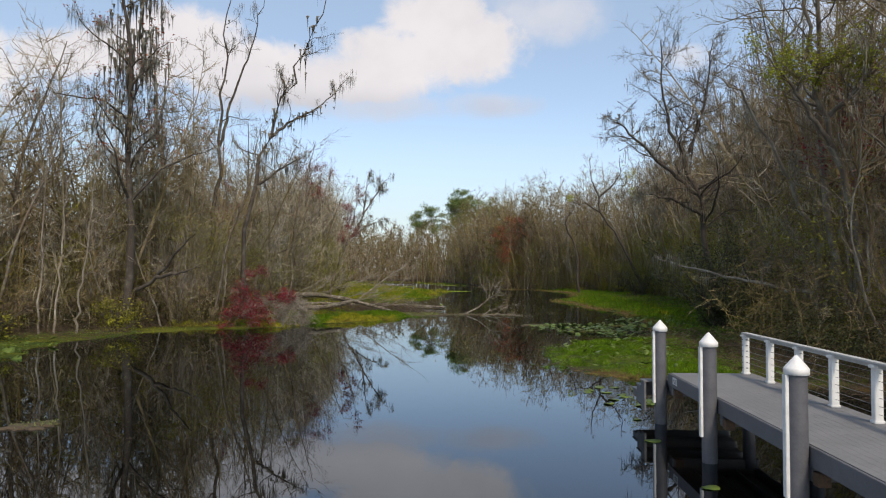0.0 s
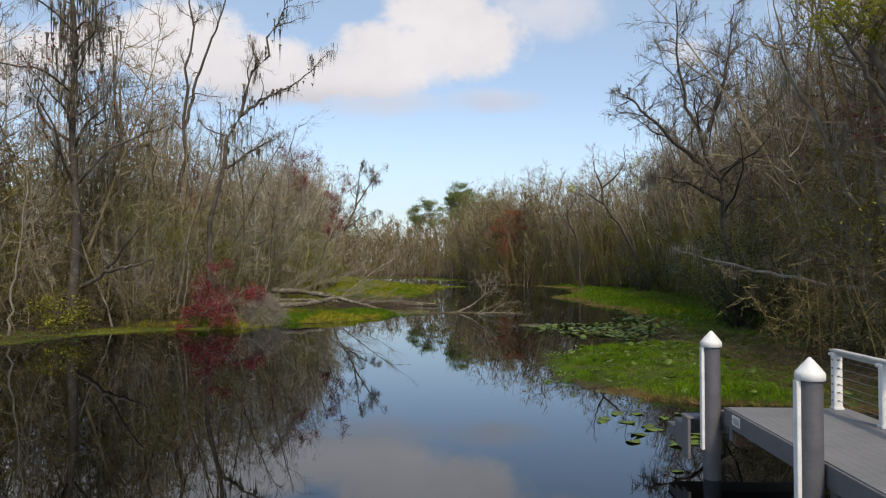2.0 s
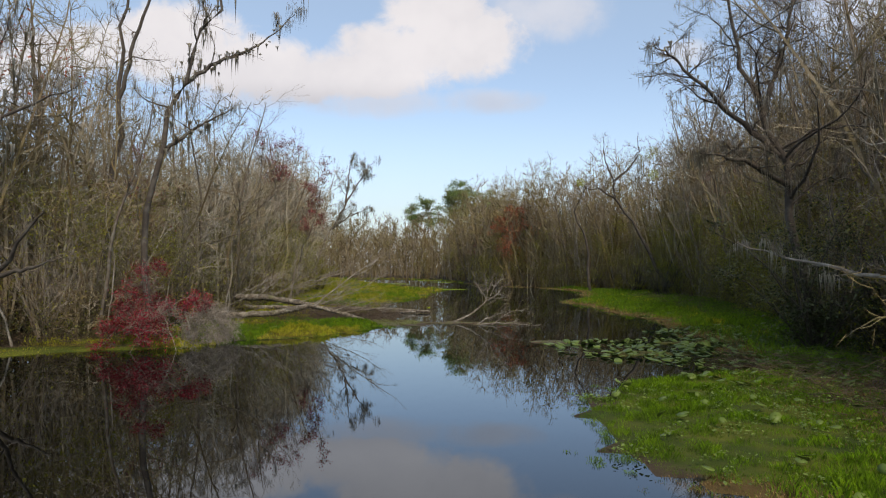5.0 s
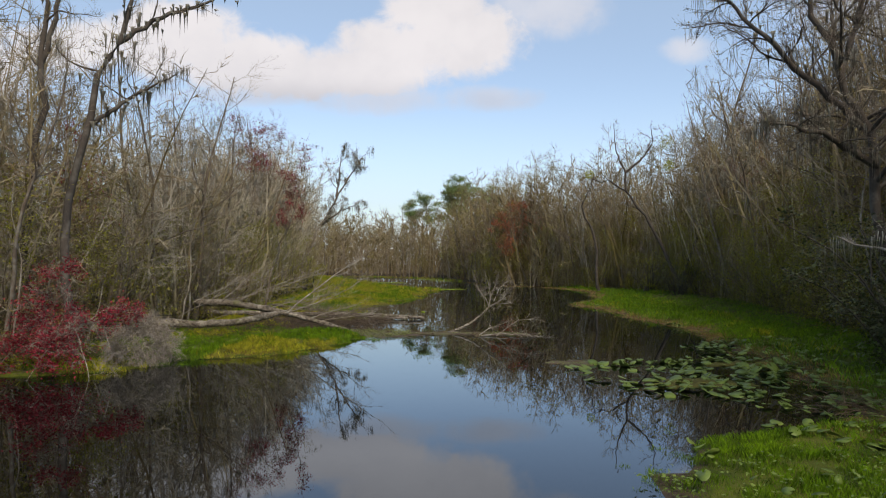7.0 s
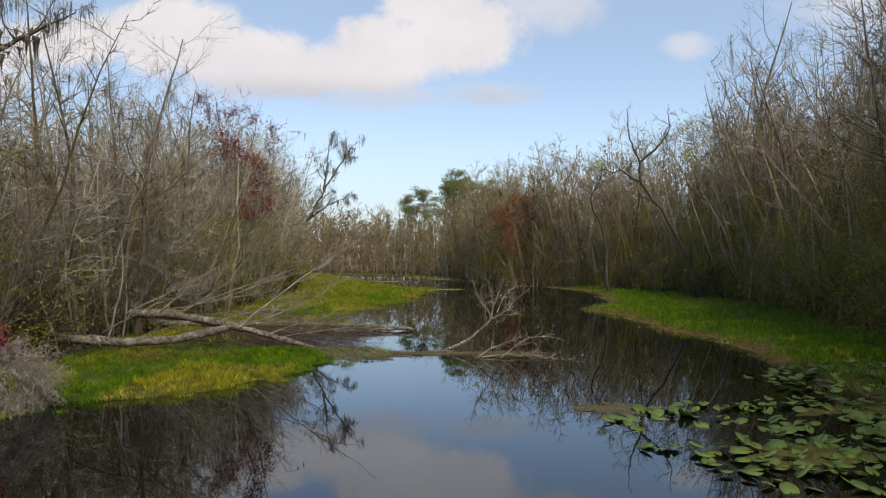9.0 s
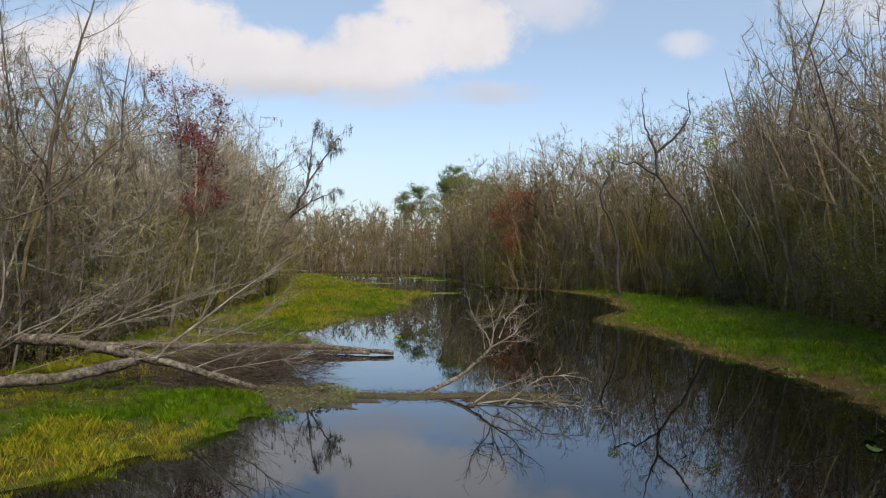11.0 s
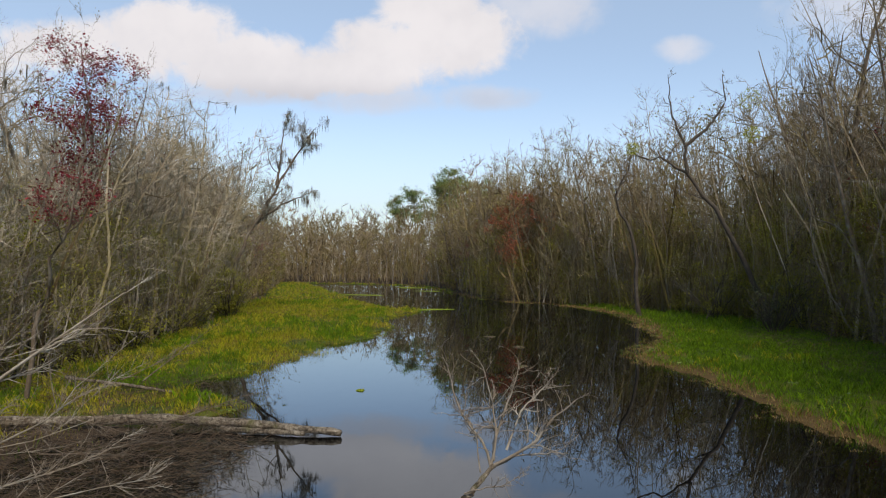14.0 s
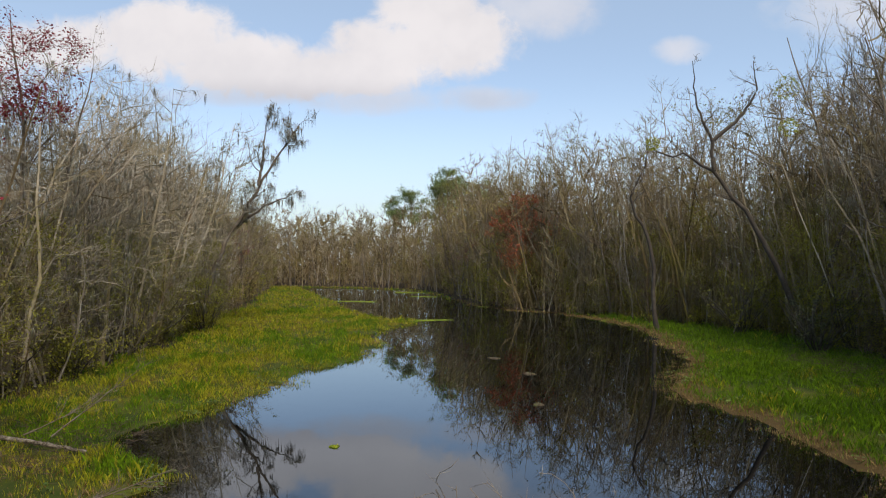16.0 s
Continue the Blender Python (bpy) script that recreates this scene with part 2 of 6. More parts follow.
def make_water(t, b):
    # black tannin water: a dark body under a clear, faintly blue mirror
    t.val(b.inputs["Base Color"], (0.0016, 0.0013, 0.001, 1))
    b.inputs["Roughness"].default_value = 0.6
    b.inputs["Specular IOR Level"].default_value = 0.0
    p = world_place(t)
    mp = t.add("ShaderNodeMapping")
    mp.inputs["Scale"].default_value = (1.0, 0.6, 1.0)
    t.link(p, mp.inputs[0])
    h = t.math("ADD", t.noise(mp.outputs[0], 1.1, 3, 0.5), t.math("MULTIPLY", t.noise(mp.outputs[0], 0.16, 2, 0.5), 2.0))
    n = t.add("ShaderNodeBump")
    n.inputs["Strength"].default_value, n.inputs["Distance"].default_value = 0.07, 0.02
    t.link(h, n.inputs["Height"])
    gloss = t.add("ShaderNodeBsdfGlossy")
    gloss.inputs["Color"].default_value, gloss.inputs["Roughness"].default_value = (0.86, 0.93, 1.0, 1), 0.008
    fres = t.add("ShaderNodeFresnel")
    fres.inputs["IOR"].default_value = 1.72
    t.link(n.outputs[0], gloss.inputs["Normal"]), t.link(n.outputs[0], fres.inputs["Normal"])
    mx = t.add("ShaderNodeMixShader")
    t.link(fres.outputs[0], mx.inputs[0]), t.link(b.outputs[0], mx.inputs[1]), t.link(gloss.outputs[0], mx.inputs[2])
    t.link(mx.outputs[0], t.tree.nodes["Material Output"].inputs[0])


WATER = material("pond_water", make_water)


def make_ground(t, b):
    p = world_place(t)
    zone = t.add("ShaderNodeAttribute")
    zone.attribute_name = "zone"
    n1, n2 = t.noise(p, 0.35, 6, 0.65), t.noise(p, 3.5, 6, 0.7)
    fringe = t.add("ShaderNodeAttribute")
    fringe.attribute_name = "fringe"
    litter = t.mix(n2, (0.022, 0.017, 0.012, 1), (0.085, 0.062, 0.042, 1))
    grass = t.mix(t.ramp(n1, 0.35, 0.65), (0.03, 0.05, 0.008, 1), (0.09, 0.10, 0.014, 1))
    grass = t.mix(t.math("MULTIPLY", t.ramp(n2, 0.5, 0.75), 0.6), grass, (0.05, 0.055, 0.02, 1))
    f = t.math("ADD", zone.outputs["Fac"], t.math("MULTIPLY", t.math("SUBTRACT", n2, 0.5), 0.5))
    c = t.mix(t.ramp(f, 0.35, 0.6), litter, grass)
    c = t.mix(t.ramp(t.math("ADD", fringe.outputs["Fac"], t.math("MULTIPLY", t.math("SUBTRACT", n2, 0.5), 0.8)), 0.35, 0.65), c, t.mix(n2, (0.045, 0.030, 0.011, 1), (0.13, 0.085, 0.032, 1)))
    t.val(b.inputs["Base Color"], c)
    b.inputs["Roughness"].default_value = 0.95
    b.inputs["Specular IOR Level"].default_value = 0.15
    bump(t, b, n2, 0.8, 0.08)


GROUND = material("swamp_floor", make_ground)


def plain(name, low, high, rough, scale=6.0, relief=0.1):
    def make(t, b):
        p = coords(t)
        n1, n2 = t.noise(p, scale, 6, 0.65), t.noise(p, scale * 9, 4, 0.6)
        f = t.math("ADD", t.math("MULTIPLY", n1, 0.7), t.math("MULTIPLY", n2, 0.3))
        t.val(b.inputs["Base Color"], t.mix(t.ramp(f, 0.3, 0.7), low + (1,), high + (1,)))
        t.val(b.inputs["Roughness"], t.ramp(n1, 0.2, 0.8, rough - 0.08, rough + 0.08))
        b.inputs["Specular IOR Level"].default_value = 0.1 if relief > 0.5 else 0.5
        bump(t, b, n2, relief, 0.004)
    return material(name, make)


PVC_GREY = plain("pile_sleeve_grey", (0.075, 0.075, 0.085), (0.12, 0.12, 0.13), 0.55, 3.0)
PVC_WHITE = plain("white_vinyl", (0.62, 0.62, 0.60), (0.80, 0.80, 0.79), 0.45, 4.0, 0.05)
DECKING = plain("grey_decking", (0.135, 0.134, 0.136), (0.195, 0.193, 0.196), 0.65, 2.0, 0.3)
FASCIA = plain("grey_fascia", (0.10, 0.10, 0.108), (0.15, 0.15, 0.16), 0.6, 3.0)
RAIL_TOP = plain("handrail_grey", (0.34, 0.34, 0.33), (0.48, 0.48, 0.46), 0.6, 5.0)
RUST = plain("rusty_steel", (0.06, 0.035, 0.022), (0.16, 0.09, 0.05), 0.8, 14.0, 0.4)
GREEN_MAT = plain("green_weed", (0.08, 0.12, 0.012), (0.20, 0.26, 0.03), 0.8, 1.5, 0.6)
CABLE = plain("steel_cable", (0.10, 0.10, 0.10), (0.2, 0.2, 0.2), 0.4, 8.0)

# ---- the plan: shore lines and tree lines, x by y ----
WATER_LEFT = [(-60, -30), (15, -22), (28, -19.3), (35, -20.2), (40, -19), (43, -15.7), (44, -11), (47.4, -10.6), (48.2, -8.5), (49.7, -6.3),
              (53.2, -4.5), (56, -4.3), (58, -5.0), (59.4, -7.6), (62, -9.4), (66, -9.8), (68.6, -8.2), (71.8, -5.8), (74.3, -9), (76.6, -10.6), (79, -8.9),
              (82.5, -8.6), (86.7, -7.2), (91, -7.8), (92.7, -5.5), (103, -3.7), (107.7, -6.3), (116.5, -4.6), (124, -2.8), (126.5, -7), (134, -10.4),
              (160, -19), (188, -27.5), (240, -45), (320, -80)]
TREES_LEFT = [(-60, -38), (20, -31), (39, -26.5), (43, -21.5), (46, -17.5), (56, -16.5), (66, -17), (78, -18.5), (94, -19.5), (113, -23), (151, -30), (220, -46), (320, -82)]
WATER_RIGHT = [(-60, 15), (12, 14), (21.8, 13), (22.7, 10.5), (23.1, 8.6), (23.5, 6.6), (24.2, 5.1), (25.8, 4.2), (27.5, 3.9), (31, 3.5), (33.5, 4.8), (35.5, 5.6), (37, 9), (39, 11.5), (50, 13), (62, 13.9),
               (67, 13.3), (71.6, 12.6), (80, 12.4), (84, 10.9), (87, 12), (93.5, 14.6), (102, 16), (112, 17.5), (121, 17), (130, 14.4), (135, 13),
               (139, 7.4), (150, 3), (170, -1), (190, -5), (205, -9), (222, -26), (232, -60), (280, -90), (320, -120)]
TREES_RIGHT = [(-60, 24), (10, 20), (25, 17), (40, 18.5), (57, 22.5), (67, 24.5), (86, 27.5), (111, 28), (122, 22), (130, 17.5), (136, 13), (140, 8.5),
               (150, 4.5), (190, -3), (206, -7), (224, -25), (236, -60), (320, -120)]


def along(line, y):
    a = np.array(line, float)
    return np.interp(y, a[:, 0], a[:, 1])


def value_noise(x, y, seed):
    """Smooth noise of about -1 to 1 with cells one unit wide."""
    rng = np.random.RandomState(seed)
    table = rng.uniform(-1, 1, (64, 64))
    xi, yi = np.floor(x).astype(int), np.floor(y).astype(int)
    fx, fy = x - xi, y - yi
    fx, fy = fx * fx * (3 - 2 * fx), fy * fy * (3 - 2 * fy)
    g = lambda a, b: table[a % 64, b % 64]
    return (g(xi, yi) * (1 - fx) + g(xi + 1, yi) * fx) * (1 - fy) + (g(xi, yi + 1) * (1 - fx) + g(xi + 1, yi + 1) * fx) * fy


def shore(x, y):
    """How far inside the bank a place lies, in metres (minus: over water), and how far behind the tree line."""
    wob = 0.22 * value_noise(x / 0.35, y / 0.35, 2) + 0.5 * value_noise(x / 1.1, y / 1.1, 3) + 0.5 * value_noise(x / 3.0, y / 3.0, 4)
    inside = np.maximum(along(WATER_LEFT, y) - x, x - along(WATER_RIGHT, y)) + wob
    woods = np.maximum(along(TREES_LEFT, y) - x, x - along(TREES_RIGHT, y)) + wob
    return inside, woods


def height(x, y):
    inside, woods = shore(x, y)
    z = np.where(inside < 0, np.maximum(-1.2, inside * 0.5 - 0.05), np.minimum(0.09, 0.02 + inside * 0.04))
    z = z + np.clip(woods, 0, 12) * 0.05 + np.where(woods > 0, 0.10 * value_noise(x / 1.7, y / 1.7, 8), 0) + np.where(inside > 0, 0.025 * value_noise(x / 0.7, y / 0.7, 9), 0)
    return z


def mesh_from(name, verts, faces, mat, smooth=True):
    me = bpy.data.meshes.new(name)
    verts, faces = np.asarray(verts, np.float32), np.asarray(faces, np.int32)
    n, k = faces.shape
    me.vertices.add(len(verts)), me.loops.add(n * k), me.polygons.add(n)
    me.vertices.foreach_set("co", verts.ravel())
    me.loops.foreach_set("vertex_index", faces.ravel())
    me.polygons.foreach_set("loop_start", np.arange(0, n * k, k, dtype=np.int32))
    me.polygons.foreach_set("loop_total", np.full(n, k, np.int32))
    me.polygons.foreach_set("use_smooth", np.full(n, smooth))
    me.update(calc_edges=True)
    me.materials.append(mat)
    return me


def build_ground():
    far = [-3000, -1200, -500, -250, -150, -110]
    xs = np.r_[far, np.arange(-90, -34, 2.5), np.arange(-34, 30, 0.7), np.arange(30, 70, 2.5), 90, 150, 300, 600, 1200, 3000]
    ys = np.r_[-3000, -800, -300, -100, np.arange(-60, 10, 2.0), np.arange(10, 140, 0.8), np.arange(140, 300, 2.0), 310, 330, 400, 600, 1200, 3000]
    gx, gy = np.meshgrid(xs, ys)
    z = height(gx, np.clip(gy, -60, 320))
    v = np.stack([gx, gy, z], -1).reshape(-1, 3)
    a = (np.arange(len(ys) - 1)[:, None] * len(xs) + np.arange(len(xs) - 1)).ravel()
    me = mesh_from("ground", v, np.stack([a, a + 1, a + 1 + len(xs), a + len(xs)], -1), GROUND)
    inside, woods = shore(gx, np.clip(gy, -60, 320))
    zone = np.clip(1.0 - (woods + 3.5) / 4.0, 0, 1) * (inside > -0.5) * np.where(gx > 0, np.clip(inside / 1.2, 0.35, 1), 1)
    zone = zone * np.where((gx < -3.5) & (gy > 58.5) & (gy < 69) & (gx > -14), 0.2, 1) * np.where((gx > 12) & (gy < 36), np.clip(1 - (gx - 12) / 2, 0, 1), 1)
    brown = np.clip(1.4 - inside / 1.7, 0, 1) * (inside > -0.6) * (gx > 0) * ((gy > 56) | (gy < 26))
    me.attributes.new("fringe", "FLOAT", "POINT").data.foreach_set("value", brown.ravel().astype(np.float32))
    me.attributes.new("zone", "FLOAT", "POINT").data.foreach_set("value", zone.ravel().astype(np.float32))
    tagged(new("ground", me), "leaf-littered swamp floor with bright green marsh banks", "ground", kind="structure")


build_ground()
tagged(new("water", mesh_from("water", [(-130, -300, 0), (60, -300, 0), (60, 330, 0), (-130, 330, 0)], [(0, 1, 2, 3)], WATER)),
       "still black pond water mirroring trees and sky", "water", kind="structure")

# ---- tubes, leaves and trees ----


def unit(v):
    return v / np.maximum(np.linalg.norm(v, axis=-1, keepdims=True), 1e-9)


def frames(d):
    ref = np.where(np.abs(d[..., 2:3]) > 0.9, np.array([1.0, 0, 0]), np.array([0, 0, 1.0]))
    a = unit(np.cross(d, ref))
    return a, np.cross(d, a)


def loft(points, radii, sides):
    """Verts and quads of a tube along a line of points."""
    p, r = np.asarray(points, float), np.asarray(radii, float)
    d = unit(np.gradient(p, axis=0))
    a, b = frames(d)
    ang = np.linspace(0, 2 * math.pi, sides, endpoint=False)
    ring = p[:, None] + r[:, None, None] * (np.cos(ang)[:, None] * a[:, None] + np.sin(ang)[:, None] * b[:, None])
    n = len(p)
    i = (np.arange(n - 1)[:, None] * sides + np.arange(sides)).ravel()
    j = (np.arange(n - 1)[:, None] * sides + (np.arange(sides) + 1) % sides).ravel()
    q = np.stack([i, j, j + sides, i + sides], -1)
    return ring.reshape(-1, 3), q


def spikes(p0, p1, r, bend=0.0, rng=None):
    """Verts and triangles of thin three-sided cones."""
    d = unit(p1 - p0)
    a, b = frames(d)
    ang = np.array([0, 2.094, 4.189])
    ring = p0[:, None] + np.asarray(r)[:, None, None] * (np.cos(ang)[:, None] * a[:, None] + np.sin(ang)[:, None] * b[:, None])
    v = np.concatenate([ring, p1[:, None]], 1)
    base = np.arange(len(p0))[:, None] * 4
    t = np.stack([base + [0, 1, 3], base + [1, 2, 3], base + [2, 0, 3]], 1).reshape(-1, 3)
    return v.reshape(-1, 3), t


def leaves(at, size, rng, flat=0.4):
    """Small folded leaves: two triangles each, round the given points."""
    n = len(at)
    d = unit(rng.normal(0, 1, (n, 3)) * [1, 1, 1 - flat])
    a, _ = frames(d)
    a = unit(a + rng.normal(0, 0.35, (n, 3)))
    s = (size * rng.uniform(0.6, 1.3, n))[:, None]
    tip, mid = at + d * s, at + d * s * 0.5
    v = np.stack([at, mid + a * s * 0.32, tip, mid - a * s * 0.32 + np.array([0, 0, 1]) * s * 0.12], 1)
    base = np.arange(n)[:, None] * 4
    t = np.stack([base + [0, 1, 2], base + [0, 2, 3]], 1).reshape(-1, 3)
    return v.reshape(-1, 3), t


def needles(p0, p1, r, rng):
    """The thinnest twigs: one narrow triangle each."""
    side = unit(np.cross(p1 - p0, rng.normal(0, 1, p0.shape))) * np.asarray(r)[:, None]
    v = np.stack([p0 + side, p0 - side, p1], 1)
    return v.reshape(-1, 3), np.arange(len(p0) * 3).reshape(-1, 3)


def ribbons(p, r, rng):
    """Flat strips along many lines at once, drawn out to a point: p holds lines of points, r their half widths."""
    m, k = p.shape[0], p.shape[1] - 1
    d = p[:, -1] - p[:, 0]
    side = unit(np.cross(d, rng.normal(0, 1, d.shape)))[:, None] * r[..., None]
    v = np.concatenate([np.stack([p - side, p + side], 2)[:, :-1].reshape(m, -1, 3), p[:, -1:]], 1).reshape(-1, 3)
    w = np.arange(m)[:, None] * (2 * k + 1)
    a = (w + 2 * np.arange(k - 1)).reshape(-1, 1)
    return v, np.concatenate([a + [0, 1, 3], a + [0, 3, 2], w + [2 * k - 2, 2 * k - 1, 2 * k]])


def tubes(p, r):
    """Three-sided tubes along many lines at once."""
    m, k = p.shape[:2]
    d = unit(p[:, -1] - p[:, 0])[:, None]
    a, b = frames(np.repeat(d, k, 1))
    ang = np.array([0, 2.094, 4.189])
    v = p[:, :, None] + r[..., None, None] * (np.cos(ang)[:, None] * a[:, :, None] + np.sin(ang)[:, None] * b[:, :, None])
    q = (np.arange(m)[:, None] * k + np.arange(k - 1)).reshape(-1, 1) * 3
    f = [q + [i, j, j + 3] for i, j in ((0, 1), (1, 2), (2, 0))] + [q + [i, j + 3, i + 3] for i, j in ((0, 1), (1, 2), (2, 0))]
    return v.reshape(-1, 3), np.concatenate(f)


class Mass:
    """Gathers pieces of verts and faces into one mesh."""

    def __init__(self):
        self.v, self.f, self.n = [], [], 0

    def add(self, vf):
        v, f = vf
        f = np.asarray(f)
        if f.shape[1] == 4:
            f = np.concatenate([f[:, :3], f[:, [0, 2, 3]]])
        self.v.append(v), self.f.append(f + self.n)
        self.n += len(v)
        return self

    def mesh(self, name, mat, smooth=True):
        return mesh_from(name, np.concatenate(self.v), np.concatenate(self.f), mat, smooth)


def part(name, me, parent, label=""):
    ob = new(name, me)
    ob.parent = parent
    if label:
        tagged(ob, label)
    return ob


def grow(rng, start, way, length, r0, steps, wander, lift):
    """A wandering line of points that bends upwards by lift."""
    p, d, pts = np.array(start, float), unit(np.array(way, float)), []
    for _ in range(steps + 1):
        pts.append(p.copy())
        d = unit(d + rng.normal(0, wander, 3) + np.array([0, 0, lift]))
        p = p + d * length / steps
    rad = r0 * np.linspace(1, 0.25, steps + 1)
    return np.array(pts), rad


def pick(pts, rad, f):
    i = f * (len(pts) - 1)
    k = np.minimum(i.astype(int), len(pts) - 2)
    w = (i - k)[:, None]
    return pts[k] * (1 - w) + pts[k + 1] * w, rad[k] * (1 - w[:, 0]) + rad[k + 1] * w[:, 0], unit(pts[k + 1] - pts[k])


def sprays(rng, pts, rad, count, length, spread, lift, lo=0.1):
    """Side twigs along a line: starts, ends and radii."""
    f = rng.uniform(lo, 1.0, count)
    at, r, d = pick(pts, rad, f)
    way = unit(d + rng.normal(0, spread, (count, 3)) + np.array([0, 0, lift]))
    ln = length * rng.uniform(0.5, 1.2, count) * (1.15 - 0.5 * f)
    return at, at + way * ln[:, None], np.minimum(r * 0.7, 0.006 + 0.007 * ln)


def hang_moss(rng, mass, at, count, length, width):
    k = rng.randint(0, len(at), count)
    for _ in range(5):
        p0 = at[k] + rng.normal(0, 0.13, (count, 3)) * [1, 1, 0.4]
        ln = length * rng.uniform(0.35, 1.2, count)
        p1 = p0 + np.stack([rng.normal(0, 0.07, count), rng.normal(0, 0.07, count), -ln], -1)
        mass.add(spikes(p0, p1, width * rng.uniform(0.5, 1.2, count)))


def tree_meshes(seed, tall, girth, trunk_line=None, limbs=16, clear=0.3, reach=0.3, wood=BARK, twig=TWIG, twigs=1.0, moss=0, tips=None, tip_count=0,
                tip_size=0.12, angle=1.0, lift=0.06, wander=0.075, tip_low=0.0, sides=(8, 5), patch=-9.0):
    """Meshes for a bare tree: trunk with limbs, twigs, moss and leaves or buds."""
    rng = np.random.RandomState(seed)
    body, fine, grey, green = Mass(), Mass(), Mass(), Mass()
    if trunk_line is None:
        pts, _ = grow(rng, (0, 0, -0.4), (rng.normal(0, 0.06), rng.normal(0, 0.06), 1), tall, girth, 14, wander, 0.06)
        lines = [pts]
    else:
        lines = [np.array(q, float) for q in trunk_line]
    twig_ends, hang_at = [], []
    for li, raw in enumerate(lines):
        if trunk_line is not None:
            t0 = np.linspace(0, 1, len(raw))
            t1 = np.linspace(0, 1, 18)
            raw = np.stack([np.interp(t1, t0, raw[:, i]) for i in range(3)], -1)
            raw[1:] += rng.normal(0, 0.013 * np.linalg.norm(raw[-1] - raw[0]) / 2, (17, 3))
        n = len(raw)
        g = girth * (1 if li == 0 else 0.6)
        rad = g * np.linspace(1, 0.12, n) ** 0.9
        rad[0] *= 1.5 if li == 0 else 1.0
        foot = body.n
        body.add(loft(raw, rad, sides[0]))
        if li:
            body.add((np.array(raw[:1]), np.array([[0, foot - body.n, first + (sides[0] * int(np.argmin(np.linalg.norm(stem - raw[0], axis=1)))) - body.n]])))
        else:
            first, stem = foot, raw
        total = np.linalg.norm(raw[-1] - raw[0])
        m = limbs if li == 0 else max(4, int(limbs * 0.6))
        lo = clear if li == 0 else 0.15
        f = np.sort(lo + (1 - lo) * rng.uniform(0, 1, m) ** 0.85)
        at, r, d = pick(raw, rad, f)
        for k in range(m):
            turn = rng.uniform(0, 2 * math.pi)
            out = np.array([math.cos(turn), math.sin(turn), 0])
            ln = max(total * reach, (0.11 if li else 0) * tall) * rng.uniform(0.6, 1.25) * (1.25 - 0.75 * f[k])
            way = unit(d[k] * math.cos(angle) + out * math.sin(angle) + np.array([0, 0, 0.15]))
            q, qr = grow(rng, at[k], way, ln, min(r[k] * 0.5, 0.012 + 0.014 * ln), 9, 0.22, lift)
            body.add(loft(q, qr, sides[1]))
            body.add((q[:1], np.array([[0, -sides[1] * 10, foot + sides[0] * int(round(f[k] * (len(raw) - 1))) - body.n]])))
            hang_at.append(q[2:])
            nb = max(4, int(8 * twigs))
            fb = rng.uniform(0.12, 1, nb)
            ba, br, bd = pick(q, qr, fb)
            for j in range(nb):
                w = unit(bd[j] + rng.normal(0, 0.6, 3) + np.array([0, 0, 0.2]))
                bl = ln * rng.uniform(0.3, 0.62) * (1.15 - 0.5 * fb[j])
                s, sr = grow(rng, ba[j], w, bl, min(br[j] * 0.65, 0.016), 4, 0.2, lift)
                fine.add(loft(s, np.maximum(sr, 0.005), 3))
                n = int(13 * twigs) + 1
                p0, p1, pr = sprays(rng, s, sr, n, bl * 0.5, 0.6, 0.22, 0.05)
                fine.add(needles(p0, p1, np.maximum(pr, 0.006), rng))
                h = n // 2 + 1
                t0 = p0[:h] + (p1 - p0)[:h] * rng.uniform(0.25, 0.8, (h, 1))
                t1 = t0 + unit(unit(p1 - p0)[:h] + rng.normal(0, 0.6, (h, 3)) + [0, 0, 0.2]) * (bl * rng.uniform(0.12, 0.28, (h, 1)))
                fine.add(needles(t0, t1, np.full(h, 0.006), rng))
                twig_ends += [p1, t1]
                hang_at.append(s[1:])
    ends, hang_at = np.concatenate(twig_ends), np.concatenate(hang_at)
    out = {"trunk": body.mesh("trunk", wood), "crown": fine.mesh("crown", twig)}
    if moss:
        hang_moss(rng, grey, hang_at, moss, 1.0, 0.016)
        out["moss"] = grey.mesh("moss", MOSS)
    if tips and tip_count:
        pool = ends[(ends[:, 2] > tip_low * tall) & (value_noise(ends[:, 0] / 0.8 + ends[:, 2] / 0.9, ends[:, 1] / 0.8 - ends[:, 2] / 1.1, 90) > patch)]
        c = pool[rng.randint(0, len(pool), tip_count)] + rng.normal(0, 0.14, (tip_count, 3))
        green.add(leaves(c, tip_size, rng))
        out["foliage"] = green.mesh("foliage", tips)
    return out


def plant(name, meshes, m, label, category, group=""):
    """A tree or shrub: its trunk carries the other parts."""
    root = new(name)
    for key, me in meshes.items():
        ob = part(key, me, root)
        if key in ("crown", "foliage", "moss"):
            tagged(ob, kind="stuff")
    root.matrix_world = m
    tagged(root, label, category, group)
    return root


PALES = dict(wood=BARK_PALE, twig=TWIG_GREY)


